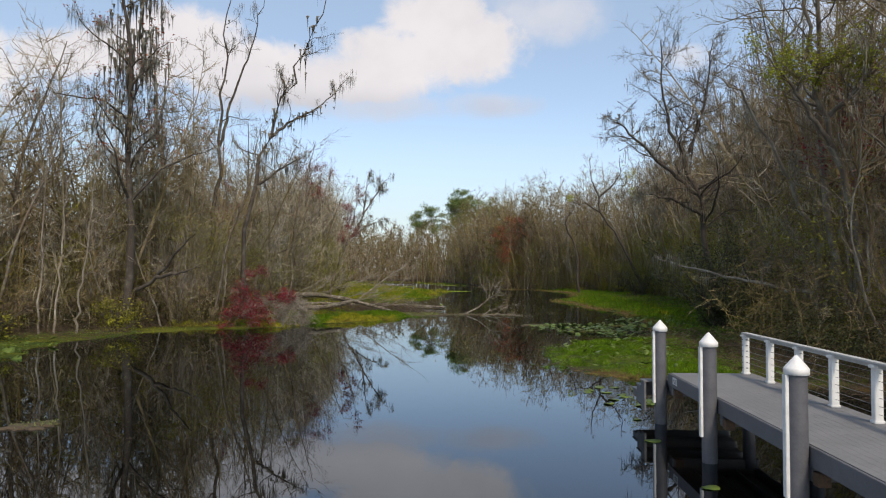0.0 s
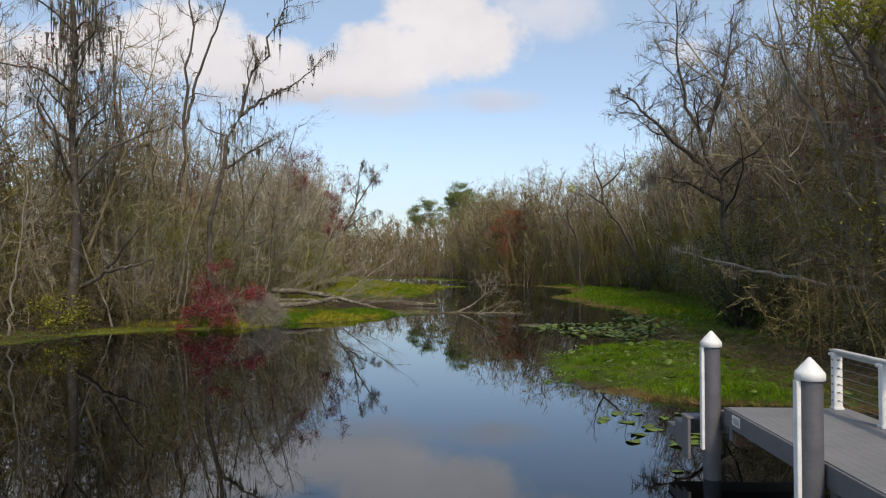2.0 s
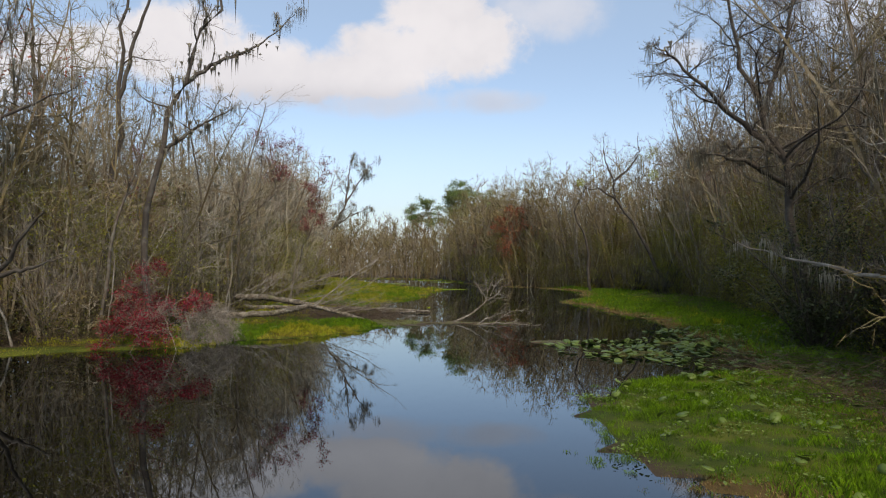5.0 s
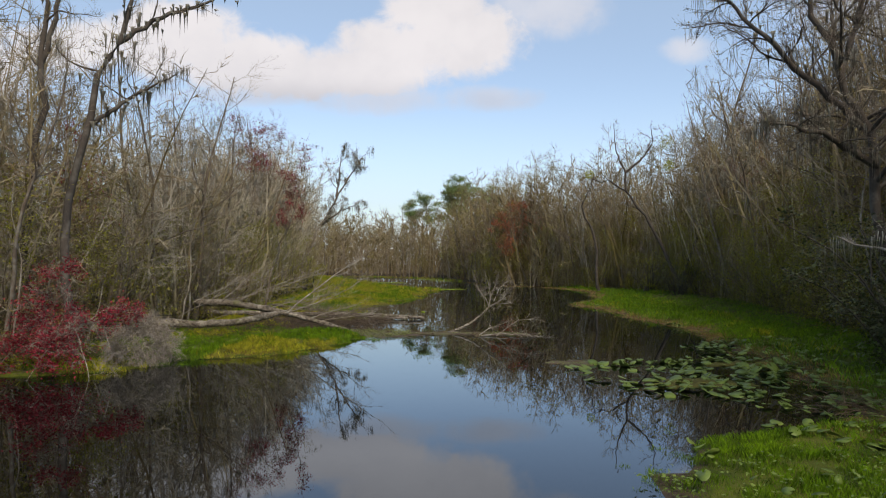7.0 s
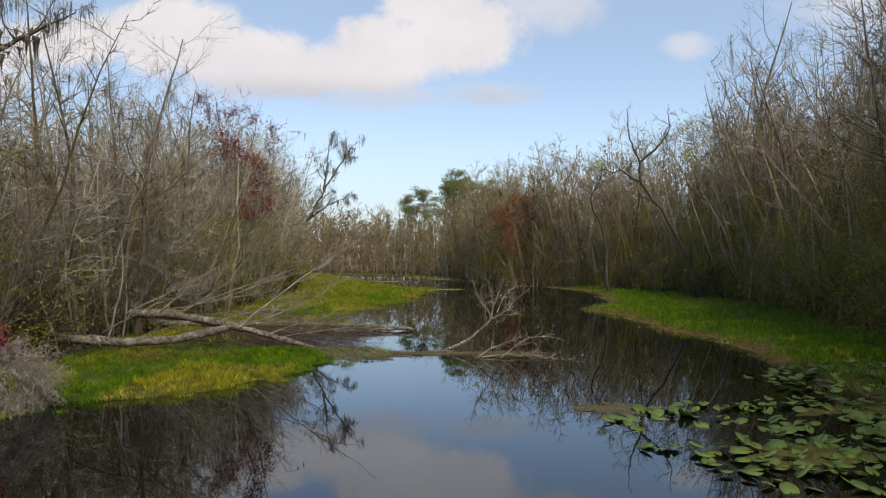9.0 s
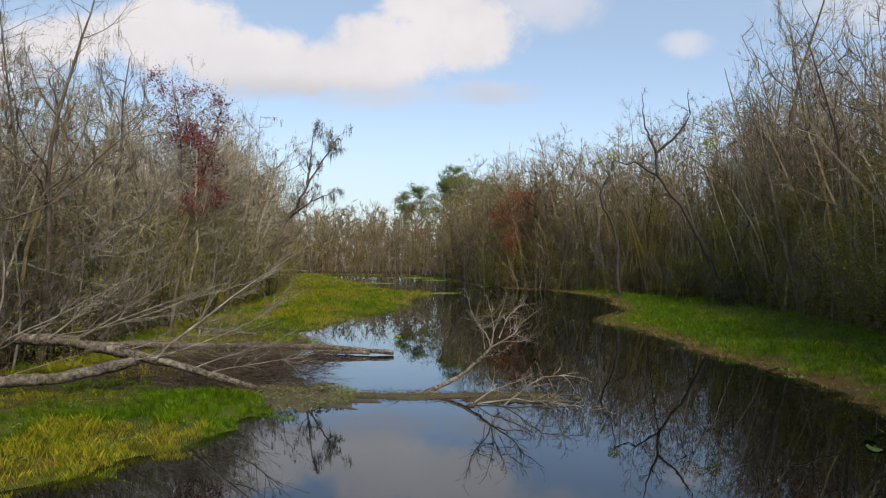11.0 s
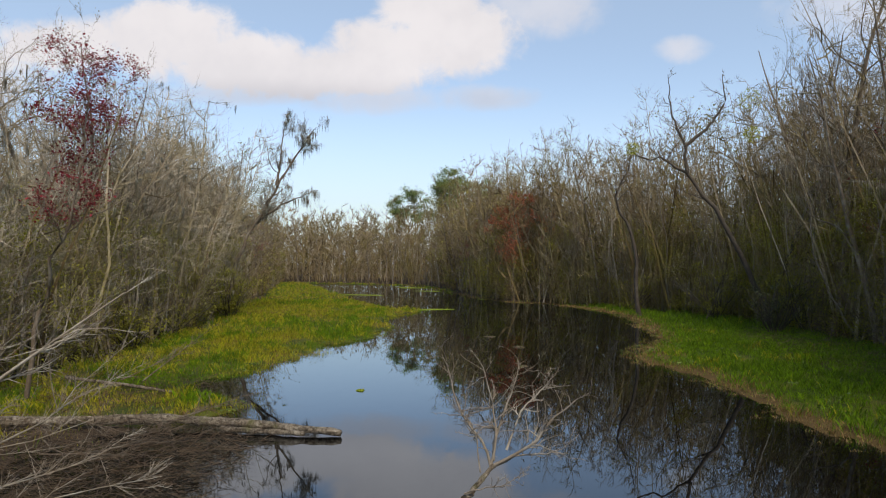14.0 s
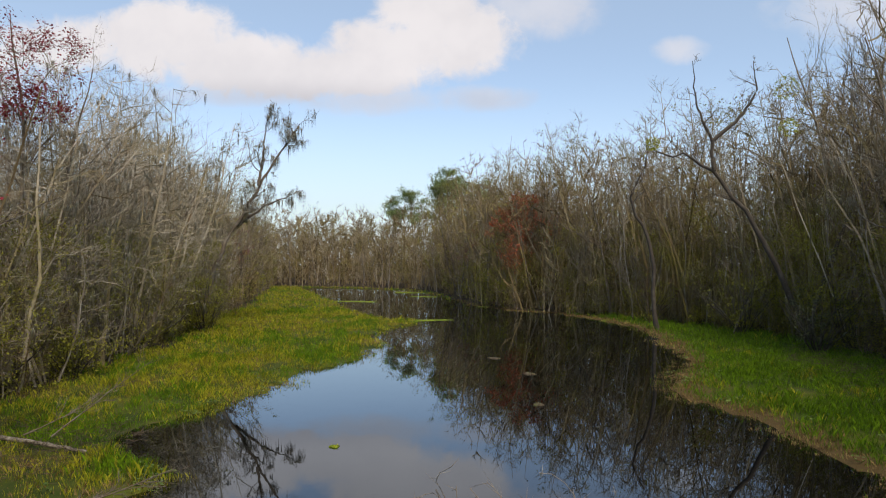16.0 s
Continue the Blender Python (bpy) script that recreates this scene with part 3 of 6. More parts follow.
def shrub_meshes(seed, tall, spread, stems=6, twigs=330, twig=TWIG, tips=None, tip_count=0, tip_size=0.11):
    """A thin-stemmed shrub: stems, fine twigs and a few leaves."""
    rng = np.random.RandomState(seed)
    body, fine, green = Mass(), Mass(), Mass()
    ends = []
    for k in range(stems):
        a = 6.283 * k / stems + rng.uniform(-0.4, 0.4)
        h = tall * rng.uniform(0.65, 1.05)
        q, qr = grow(rng, (0.15 * math.cos(a), 0.15 * math.sin(a), -0.3), (0.35 * spread * math.cos(a), 0.35 * spread * math.sin(a), 1), h, 0.035, 6, 0.12, 0.05)
        body.add(loft(q, qr, 4))
        body.add((q[:1], np.array([[0, -28, -body.n]])))
        n = twigs // stems
        p0, p1, r = sprays(rng, q, qr, n, tall * 0.24, 0.55, 0.3, 0.12)
        fine.add(needles(p0, p1, np.full(n, 0.011), rng))
        m = rng.randint(0, n, n)
        b0 = p0[m] + (p1 - p0)[m] * rng.uniform(0.3, 0.9, (n, 1))
        b1 = b0 + unit((p1 - p0)[m] + rng.normal(0, 0.9, (n, 3)) * tall * 0.1 + [0, 0, 0.2]) * tall * rng.uniform(0.05, 0.13, (n, 1))
        fine.add(needles(b0, b1, np.full(n, 0.008), rng))
        ends += [p1, b1]
    out = {"stem": body.mesh("stem", BARK), "crown": fine.mesh("crown", twig)}
    if tips:
        pool = np.concatenate(ends)
        green.add(leaves(pool[rng.randint(0, len(pool), tip_count)] + rng.normal(0, 0.1, (tip_count, 3)), tip_size, rng))
        out["foliage"] = green.mesh("foliage", tips)
    return out


KINDS = {
    "grey": [tree_meshes(10 + i, 18 + 2 * i, 0.16 + 0.02 * i, limbs=15, reach=0.33, sides=(6, 4), twigs=0.64, clear=0.3, angle=0.95, tips=BUD_TAN, tip_count=220, tip_size=0.10) for i in range(5)],
    "slim": [tree_meshes(20 + i, 14 + 2 * i, 0.085, limbs=12, reach=0.24, sides=(6, 4), twigs=0.55, clear=0.34, angle=0.85, tips=BUD_TAN, tip_count=120, tip_size=0.10, **PALES) for i in range(4)],
    "mossy": [tree_meshes(30 + i, 19 + i, 0.2, limbs=15, reach=0.36, twigs=0.55, sides=(6, 4), moss=110, clear=0.25) for i in range(3)],
    "olive": [tree_meshes(40 + i, 10 + 2 * i, 0.08, limbs=14, reach=0.26, twigs=0.7, sides=(6, 4), clear=0.12, tips=LEAF_OLIVE, tip_count=1100, tip_size=0.14) for i in range(2)],
    "maple": [tree_meshes(50 + i, 14 + i, 0.13, limbs=14, reach=0.25, twigs=0.8, clear=0.3, tips=BUD_RED, tip_count=1100, tip_size=0.13, tip_low=0.55) for i in range(2)],
    "far": [tree_meshes(70 + i, 15 + 1.5 * i, 0.14, limbs=12, reach=0.42, twigs=0.4, clear=0.35, angle=1.1, lift=0.03, sides=(5, 3), tips=BUD_TAN if i < 2 else LEAF_OLIVE, tip_count=330, tip_size=0.24) for i in range(4)],
    "sapling": [tree_meshes(80 + i, 7 + 1.6 * i, 0.045 + 0.006 * i, limbs=9, reach=0.3, twigs=0.3, clear=0.3, angle=0.9, wander=0.13, sides=(5, 3), **PALES) for i in range(4)],
    "thicket": [shrub_meshes(60, 6.5, 1.0), shrub_meshes(61, 5.0, 1.5, twig=TWIG_GREY), shrub_meshes(62, 5.5, 1.2, tips=LEAF_OLIVE, tip_count=320, tip_size=0.13),
                shrub_meshes(63, 4.5, 1.4, tips=LEAF_DRY, tip_count=200), shrub_meshes(64, 7.5, 0.7, stems=5, twig=TWIG_GREY)],
}
LABELS = {
    "grey": ("bare_tree", "tall bare grey-brown swamp tree on the wooded bank", "tree"),
    "slim": ("slender_tree", "slender pale-barked bare tree in the crowded woods", "tree"),
    "mossy": ("mossy_tree", "bare tree hung with grey moss on the wooded bank", "tree"),
    "olive": ("budding_tree", "small tree in sparse olive new leaf among bare trunks", "tree"),
    "maple": ("red_maple", "bare maple with red buds at its twig tips", "tree"),
    "far": ("far_tree", "bare tan-twigged tree in the crowded woods of the far bend", "tree"),
    "sapling": ("pale_sapling", "thin crooked pale-barked sapling at the wood's edge", "tree"),
    "thicket": ("thicket_shrub", "leafless brown thicket shrub with many thin stems", "shrub"),
}
made = {}


def ground_at(x, y):
    return float(height(np.array([float(x)]), np.array([float(y)]))[0])


def set_tree(kind, which, x, y, turn, size=1.0, tilt=0.0):
    key = (kind, which)
    m = Matrix.Translation((x, y, ground_at(x, y))) @ pose(0, 0, 0, tilt * math.cos(turn), tilt * math.sin(turn), math.degrees(turn)) @ Matrix.Scale(size, 4)
    if key in made:
        ob = copy_thing(made[key], Matrix.Identity(4))
        ob.matrix_basis = m
    else:
        ob = made[key] = plant(LABELS[kind][0], KINDS[kind][which], m, LABELS[kind][1], LABELS[kind][2], "plants of the wooded banks")
    return ob


def woods():
    rng = np.random.RandomState(5)
    for line, side in ((TREES_LEFT, -1), (TREES_RIGHT, 1)):
        y = 16.0 if side < 0 else 14.0
        while y < 230:
            near = 1.0 if y < 125 else 2.2
            y += rng.uniform(0.6, 1.6) * near
            back = rng.uniform(0, 1) ** 2.2 * 15 - 1.4
            kind = rng.choice(["grey", "slim", "mossy", "olive", "maple"], p=[0.40, 0.27, 0.14, 0.16, 0.03])
            size = rng.uniform(0.85, 1.2) if side > 0 and y < 122 else rng.uniform(0.58, 0.84) if side < 0 and y < 130 else rng.uniform(0.6, 0.85)
            set_tree(kind, rng.randint(len(KINDS[kind])), float(along(line, y)) + side * (1.2 + back), y, rng.uniform(0, 6.28), size, rng.uniform(0, 6))
        y = 108.0 if side > 0 else 122.0
        while y < 232:
            y += rng.uniform(1.2, 2.6)
            set_tree("far", rng.randint(4), float(along(line, y)) + side * rng.uniform(1.5, 7), y, rng.uniform(0, 6.28), rng.uniform(0.7, 1.12), rng.uniform(0, 6))
        y = 70.0
        while y < 128 and side > 0:
            y += rng.uniform(2.0, 4.5)
            set_tree("slim", rng.randint(4), float(along(line, y)) + rng.uniform(-0.8, 1.2), y, rng.uniform(0, 6.28), rng.uniform(0.75, 1.1), rng.uniform(0, 7))
        y = 24.0
        while y < 140:
            y += rng.uniform(1.6, 4.2)
            set_tree("sapling", rng.randint(4), float(along(line, y)) + side * rng.uniform(-1.1, 0.8), y, rng.uniform(0, 6.28), rng.uniform(0.7, 1.2), rng.uniform(0, 12))
        y = 14.0
        while y < 130:
            y += rng.uniform(0.6, 1.4)
            set_tree("thicket", rng.randint(5), float(along(line, y)) + side * rng.uniform(-0.6, 2.5), y, rng.uniform(0, 6.28), rng.uniform(0.6, 1.2))


woods()


def brush_stuff():
    """The crowded undergrowth and the trees behind, too many to tell apart."""
    rng = np.random.RandomState(7)
    twig_mass, leaf_mass, dry_mass = Mass(), Mass(), Mass()

    def spots(n, y0, y1, d0, d1, power):
        y = rng.uniform(y0, y1, n)
        side = rng.choice([-1, 1], n)
        d = d0 + (d1 - d0) * rng.uniform(0, 1, n) ** power
        x = np.where(side < 0, along(TREES_LEFT, y) - d, along(TREES_RIGHT, y) + d)
        return x, y

    tones = []

    def wander(start, way, length, steps, bend, lift):
        """Crooked lines from many starts."""
        p, d, pts = start, unit(way), [start]
        for _ in range(steps):
            d = unit(d + rng.normal(0, bend, d.shape) + np.array([0, 0, lift]))
            p = p + d * (length / steps)[:, None]
            pts.append(p)
        return np.stack(pts, 1)

    def on(lines, f):
        k = lines.shape[1] - 1
        i = np.minimum((f * k).astype(int), k - 1)
        w = (f * k - i)[:, None]
        r = np.arange(len(lines))
        return lines[r, i] * (1 - w) + lines[r, i + 1] * w, unit(lines[r, i + 1] - lines[r, i])

    def put(vf, tone, each):
        twig_mass.add(vf)
        tones.append(np.repeat(tone, each))

    def stand(x, y, h, branches, twigs, low, wide, fine, tone, lift=0.12, girth=1.0, lean=1.0):
        """Whole bare plants: a crooked stem, limbs that leave it and twigs that leave the limbs."""
        n = len(x)
        base = np.stack([x, y, height(x, y) - 0.15], -1)
        stem = wander(base, rng.normal(0, 0.13, (n, 3)) * [1, 1, 0] + [0, 0, 1], h, 6, 0.11, 0.05)
        put(tubes(stem, ((0.012 + 0.006 * h) * girth)[:, None] * np.linspace(1, 0.12, 7)), tone, 21)
        own = np.repeat(np.arange(n), branches)
        f = low + (1 - low) * rng.uniform(0, 1, len(own))
        at, way = on(stem[own], f)
        turn = rng.uniform(0, 6.283, len(own))
        out = np.stack([np.cos(turn), np.sin(turn), np.zeros(len(own))], -1)
        ln = wide * h[own] * (0.35 + 0.85 * np.sin(3.1416 * (0.1 + 0.8 * f))) * rng.uniform(0.4, 1.2, len(own))
        limb = wander(at, out + way * lean * rng.uniform(0.1, 1.1, (len(own), 1)), ln, 3, 0.3, lift)
        put(ribbons(limb, np.minimum(0.007 + 0.011 * ln, 0.05)[:, None] * np.array([1, 0.8, 0.55, 0.2]) * (0.5 + fine / 0.03), rng), tone[own], 7)
        limb_of = np.repeat(np.arange(len(own)), twigs)
        f = rng.uniform(0.15, 1, len(limb_of))
        at, way = on(limb[limb_of], f)
        tl = ln[limb_of] * rng.uniform(0.2, 0.6, len(f)) + 0.12
        twig = wander(at, way + rng.normal(0, 0.6, at.shape) + [0, 0, 0.1], tl, 2, 0.35, lift)
        put(ribbons(twig, fine * np.array([1, 0.75, 0.15]) * rng.uniform(0.5, 1.1, (len(f), 1)), rng), tone[own][limb_of] + rng.normal(0, 0.04, len(f)), 5)
        return twig[:, -1]

    def grow_patch(name, label):
        me = twig_mass.mesh(name, BRUSH, False)
        me.attributes.new("tone", "FLOAT", "POINT").data.foreach_set("value", np.concatenate(tones).astype(np.float32))
        tagged(new(name, me), label, "woodland", kind="stuff")

    def tone(n, mid, spread=0.16):
        return rng.normal(mid, spread, n)

    # the edge of the woods: low crooked brush, then taller stems behind it
    x, y = spots(620, 8, 150, -0.6, 5, 1.3)
    # tone is raised at the left, here and below, to carry its sunlight
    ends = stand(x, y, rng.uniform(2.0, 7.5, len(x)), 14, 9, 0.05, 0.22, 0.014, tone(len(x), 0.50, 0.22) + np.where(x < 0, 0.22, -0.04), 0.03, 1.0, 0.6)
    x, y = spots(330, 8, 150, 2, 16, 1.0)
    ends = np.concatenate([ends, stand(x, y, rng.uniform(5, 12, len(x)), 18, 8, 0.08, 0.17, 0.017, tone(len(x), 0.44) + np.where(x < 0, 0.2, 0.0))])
    x, y = spots(300, 10, 150, -1.0, 1.5, 1.0)
    stand(x, y, rng.uniform(0.8, 2.4, len(x)), 8, 7, 0.03, 0.4, 0.010, tone(len(x), 0.3, 0.2))
    x, y = spots(150, 12, 66, 3, 24, 1.0)
    stand(x, y, rng.uniform(11, 17, len(x)), 26, 10, 0.22, 0.13, 0.018, tone(len(x), 0.36))
    x, y = spots(230, 60, 175, 4, 36, 1.0)
    stand(x, y, rng.uniform(11, 17, len(x)), 22, 9, 0.22, 0.14, 0.022, tone(len(x), 0.34))
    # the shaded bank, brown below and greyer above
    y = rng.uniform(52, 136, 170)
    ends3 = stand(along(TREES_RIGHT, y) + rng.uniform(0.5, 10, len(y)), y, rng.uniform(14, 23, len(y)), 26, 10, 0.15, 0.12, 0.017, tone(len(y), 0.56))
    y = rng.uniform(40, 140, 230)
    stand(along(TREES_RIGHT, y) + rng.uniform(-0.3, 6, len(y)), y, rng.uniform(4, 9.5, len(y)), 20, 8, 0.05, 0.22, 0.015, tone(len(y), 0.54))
    # its high close canopy, from the dock to the far bend
    y = np.r_[rng.uniform(26, 100, 270), rng.uniform(100, 205, 180)]
    h = np.where(y < 80, rng.uniform(15, 24, len(y)), rng.uniform(15, 24, len(y)))
    stand(along(TREES_RIGHT, y) + rng.uniform(1.0, 13, len(y)), y, h, 30, 11, 0.2, 0.14, 0.016, tone(len(y), 0.54), 0.14, 1.0, 0.8)
    y = rng.uniform(95, 215, 290)
    stand(along(TREES_RIGHT, y) + rng.uniform(2, 22, len(y)), y, rng.uniform(13, 22, len(y)), 20, 6, 0.05, 0.14, 0.05, tone(len(y), 0.42), 0.2)
    # the left canopy, toned paler than the right to carry its sunlight
    y = rng.uniform(32, 60, 90)
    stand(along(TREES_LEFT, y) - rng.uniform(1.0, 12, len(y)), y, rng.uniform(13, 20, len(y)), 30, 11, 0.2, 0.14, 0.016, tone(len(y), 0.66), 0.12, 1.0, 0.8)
    # the brushy bank behind the dock, toned dark for the shade there
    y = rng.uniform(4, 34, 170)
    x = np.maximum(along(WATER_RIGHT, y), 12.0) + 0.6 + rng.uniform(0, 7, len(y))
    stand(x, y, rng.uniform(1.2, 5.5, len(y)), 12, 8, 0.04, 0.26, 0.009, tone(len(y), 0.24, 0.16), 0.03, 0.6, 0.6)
    # the tangled foot of the sunlit bank, its shaded hollows put into a dark tone
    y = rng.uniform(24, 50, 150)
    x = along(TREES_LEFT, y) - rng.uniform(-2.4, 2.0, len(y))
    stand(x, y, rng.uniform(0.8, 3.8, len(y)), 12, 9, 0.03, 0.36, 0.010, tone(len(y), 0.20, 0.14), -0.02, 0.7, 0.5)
    # fill stands in a dark tone that deepens the shade behind
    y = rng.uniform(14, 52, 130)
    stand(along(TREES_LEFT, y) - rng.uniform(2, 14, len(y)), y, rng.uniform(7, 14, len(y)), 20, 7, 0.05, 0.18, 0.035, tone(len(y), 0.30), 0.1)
    y = rng.uniform(92, 138, 70)
    stand(along(TREES_RIGHT, y) + rng.uniform(0.5, 9, len(y)), y, rng.uniform(16, 22.5, len(y)), 32, 10, 0.3, 0.11, 0.020, tone(len(y), 0.48), 0.15, 1.0, 0.8)
    # bare trunks that stand free at the wood's edge
    y = np.r_[rng.uniform(60, 126, 130), rng.uniform(58, 124, 60)]
    x = np.where(np.arange(len(y)) < 130, along(TREES_RIGHT, y) + rng.uniform(-0.6, 2.5, len(y)), along(TREES_LEFT, y) - rng.uniform(-0.6, 1.5, len(y)))
    h = rng.uniform(6, 15, len(y))
    stem = wander(np.stack([x, y, height(x, y) - 0.15], -1), rng.normal(0, 0.12, (len(x), 3)) * [1, 1, 0] + [0, 0, 1], h, 7, 0.09, 0.04)
    put(tubes(stem, rng.uniform(0.05, 0.15, len(x))[:, None] * np.linspace(1, 0.3, 8)), tone(len(x), 0.55, 0.25), 24)
    # the far bend
    x, y = spots(330, 125, 232, -0.5, 10, 1.3)
    ends2 = stand(x, y, rng.uniform(4, 12, len(x)), 14, 7, 0.05, 0.24, 0.035, tone(len(x), 0.42, 0.2), 0.2)
    x, y = spots(170, 128, 232, 2, 34, 1.0)
    stand(x, y, rng.uniform(15, 24, len(x)), 20, 8, 0.12, 0.14, 0.035, tone(len(x), 0.50), 0.25)
    x, y = rng.uniform(-95, -10, 200), rng.uniform(229, 245, 200)
    stand(x, y, rng.uniform(5, 15, len(x)), 14, 6, 0.04, 0.28, 0.06, tone(len(x), 0.5), 0.2)
    x, y = rng.uniform(-105, 20, 260), rng.uniform(236, 280, 260)
    stand(x, y, rng.uniform(14, 23, len(x)), 18, 6, 0.06, 0.17, 0.06, tone(len(x), 0.5), 0.2)
    # the deep woods that close the view, their inner shade put into a dark tone
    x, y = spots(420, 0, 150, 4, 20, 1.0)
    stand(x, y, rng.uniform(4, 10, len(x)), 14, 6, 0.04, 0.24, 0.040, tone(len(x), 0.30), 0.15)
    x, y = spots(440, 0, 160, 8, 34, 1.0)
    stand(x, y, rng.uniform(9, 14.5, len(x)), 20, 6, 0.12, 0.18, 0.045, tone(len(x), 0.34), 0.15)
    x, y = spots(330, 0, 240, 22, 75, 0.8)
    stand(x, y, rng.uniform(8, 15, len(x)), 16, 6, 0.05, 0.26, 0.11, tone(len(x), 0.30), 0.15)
    x, y = spots(1500, 5, 235, 2, 40, 1.0)
    h = rng.uniform(8, 15, len(x))
    stem = wander(np.stack([x, y, height(x, y) - 0.15], -1), rng.normal(0, 0.08, (len(x), 3)) * [1, 1, 0] + [0, 0, 1], h, 4, 0.06, 0.05)
    put(tubes(stem, rng.uniform(0.05, 0.13, len(x))[:, None] * np.linspace(1, 0.3, 5)), tone(len(x), 0.42, 0.25), 15)
    x, y = rng.uniform(-130, 45, 420), rng.uniform(246, 300, 420)
    stand(x, y, rng.uniform(13, 22, len(x)), 14, 6, 0.05, 0.2, 0.13, tone(len(x), 0.46), 0.2)
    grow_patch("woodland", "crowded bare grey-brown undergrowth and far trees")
    # the silvery, mossy canopy of the sunlit bank, its tone raised to brighten it
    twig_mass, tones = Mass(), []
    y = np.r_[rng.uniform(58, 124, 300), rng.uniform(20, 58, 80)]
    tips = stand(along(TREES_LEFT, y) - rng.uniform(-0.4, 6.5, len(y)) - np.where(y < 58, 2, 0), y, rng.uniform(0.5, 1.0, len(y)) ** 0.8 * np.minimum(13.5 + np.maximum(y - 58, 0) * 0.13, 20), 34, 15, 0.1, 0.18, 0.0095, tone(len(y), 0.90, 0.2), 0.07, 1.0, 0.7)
    grow_patch("mossy_thicket", "dense silvery bare twigs, toned paler for the sunlit bank")
    pool = tips[rng.randint(0, len(tips), 3400)]
    drop = rng.uniform(0.2, 1.1, len(pool)) ** 1.3
    moss_mass = Mass()
    for _ in range(7):
        p0 = pool + rng.normal(0, 0.05, pool.shape)
        moss_mass.add(spikes(p0, p0 + np.stack([rng.normal(0, 0.05, len(pool)), rng.normal(0, 0.05, len(pool)), -drop * rng.uniform(0.5, 1.0, len(pool))], -1), rng.uniform(0.012, 0.03, len(pool))))
    tagged(new("tree_moss", moss_mass.mesh("tree_moss", MOSS)), "tufts of grey moss hanging in the bare canopy", "moss", kind="stuff")
    # new leaf and dry leaf in drifts
    for pool, size in ((ends, 0.12), (ends3, 0.15), (ends2, 0.24)):
        pool = pool.reshape(-1, 3)
        drift = value_noise(pool[:, 0] / 5, pool[:, 1] / 5, 12) + 0.5 * value_noise(pool[:, 0] / 1.7, pool[:, 1] / 1.7, 13)
        low = pool[:, 2] < (7 if size == 0.12 else 12) * rng.uniform(0.3, 1.2, len(pool))
        a = pool[(drift > 0.15) & low]
        b = pool[(drift < -0.35) & low]
        a, b = a[rng.randint(0, len(a), 10000 if size == 0.12 else 6000)], b[rng.randint(0, len(b), 12000 if size == 0.12 else 4000)]
        leaf_mass.add(leaves(a + rng.normal(0, 0.2, a.shape), size, rng))
        dry_mass.add(leaves(b + rng.normal(0, 0.2, b.shape), size, rng))
    # loose clumps of new leaf along the wood's edge, thicker on the shaded bank
    def clumps(n, y0, y1, d0, d1, top, per, size, mass, side=0, low=0.4, flat=0.95):
        cx, cy = spots(n, y0, y1, d0, d1, 1.0)
        if side:
            cx = along(TREES_RIGHT, cy) + rng.uniform(d0, d1, n)
        heart = np.stack([cx, cy, height(cx, cy) + low + top * rng.uniform(0, 1, n) ** 1.3], -1)
        k = np.repeat(np.arange(n), per)
        wide = rng.uniform(0.5, 1.2, n)[k][:, None]
        mass.add(leaves(heart[k] + rng.normal(0, 1, (len(k), 3)) * wide * [0.85, 0.85, flat], size, rng))

    # dark leaf clumps, partly standing in for shade under the woods
    shade_mass = Mass()
    clumps(520, 18, 125, -1.9, 0.8, 7.0, 250, 0.11, leaf_mass)
    clumps(400, 55, 150, -1.8, 1.0, 10.0, 230, 0.12, leaf_mass, 1)
    clumps(60, 130, 205, -0.8, 3.0, 8.0, 120, 0.26, leaf_mass)
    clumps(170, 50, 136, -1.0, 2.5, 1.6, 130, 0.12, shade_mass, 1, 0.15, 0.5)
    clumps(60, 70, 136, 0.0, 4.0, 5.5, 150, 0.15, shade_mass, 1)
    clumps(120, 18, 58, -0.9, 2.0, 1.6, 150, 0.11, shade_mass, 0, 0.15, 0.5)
    # low clumps coloured as the shaded hollows along the left bank
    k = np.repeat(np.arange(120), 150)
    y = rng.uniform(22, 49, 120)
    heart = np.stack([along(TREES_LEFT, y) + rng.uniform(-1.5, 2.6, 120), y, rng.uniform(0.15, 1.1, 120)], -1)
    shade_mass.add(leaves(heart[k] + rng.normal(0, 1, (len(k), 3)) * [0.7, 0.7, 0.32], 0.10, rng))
    # dark clumps that deepen the shade behind the dock
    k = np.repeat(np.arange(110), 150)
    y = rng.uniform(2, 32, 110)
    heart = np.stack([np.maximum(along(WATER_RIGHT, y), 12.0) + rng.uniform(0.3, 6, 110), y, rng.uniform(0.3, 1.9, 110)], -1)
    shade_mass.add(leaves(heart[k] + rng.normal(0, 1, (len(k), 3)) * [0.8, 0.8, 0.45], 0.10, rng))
    tagged(new("dark_undergrowth", shade_mass.mesh("dark_undergrowth", LEAF_SHADE)), "dark olive evergreen undergrowth that also paints the shade at the foot of the woods", "undergrowth", kind="stuff")
    tagged(new("undergrowth_leaves", leaf_mass.mesh("undergrowth_leaves", LEAF_OLIVE)), "sparse olive new leaves of the undergrowth", "leaves", kind="stuff")
    tagged(new("withered_leaves", dry_mass.mesh("withered_leaves", LEAF_DRY)), "withered russet leaves clinging to the undergrowth", "leaves", kind="stuff")


brush_stuff()

# ---- trees that stand out ----


def feature_tree(name, label, x, y, meshes, category="tree"):
    return plant(name, meshes, Matrix.Translation((x, y, 0)), label, category)


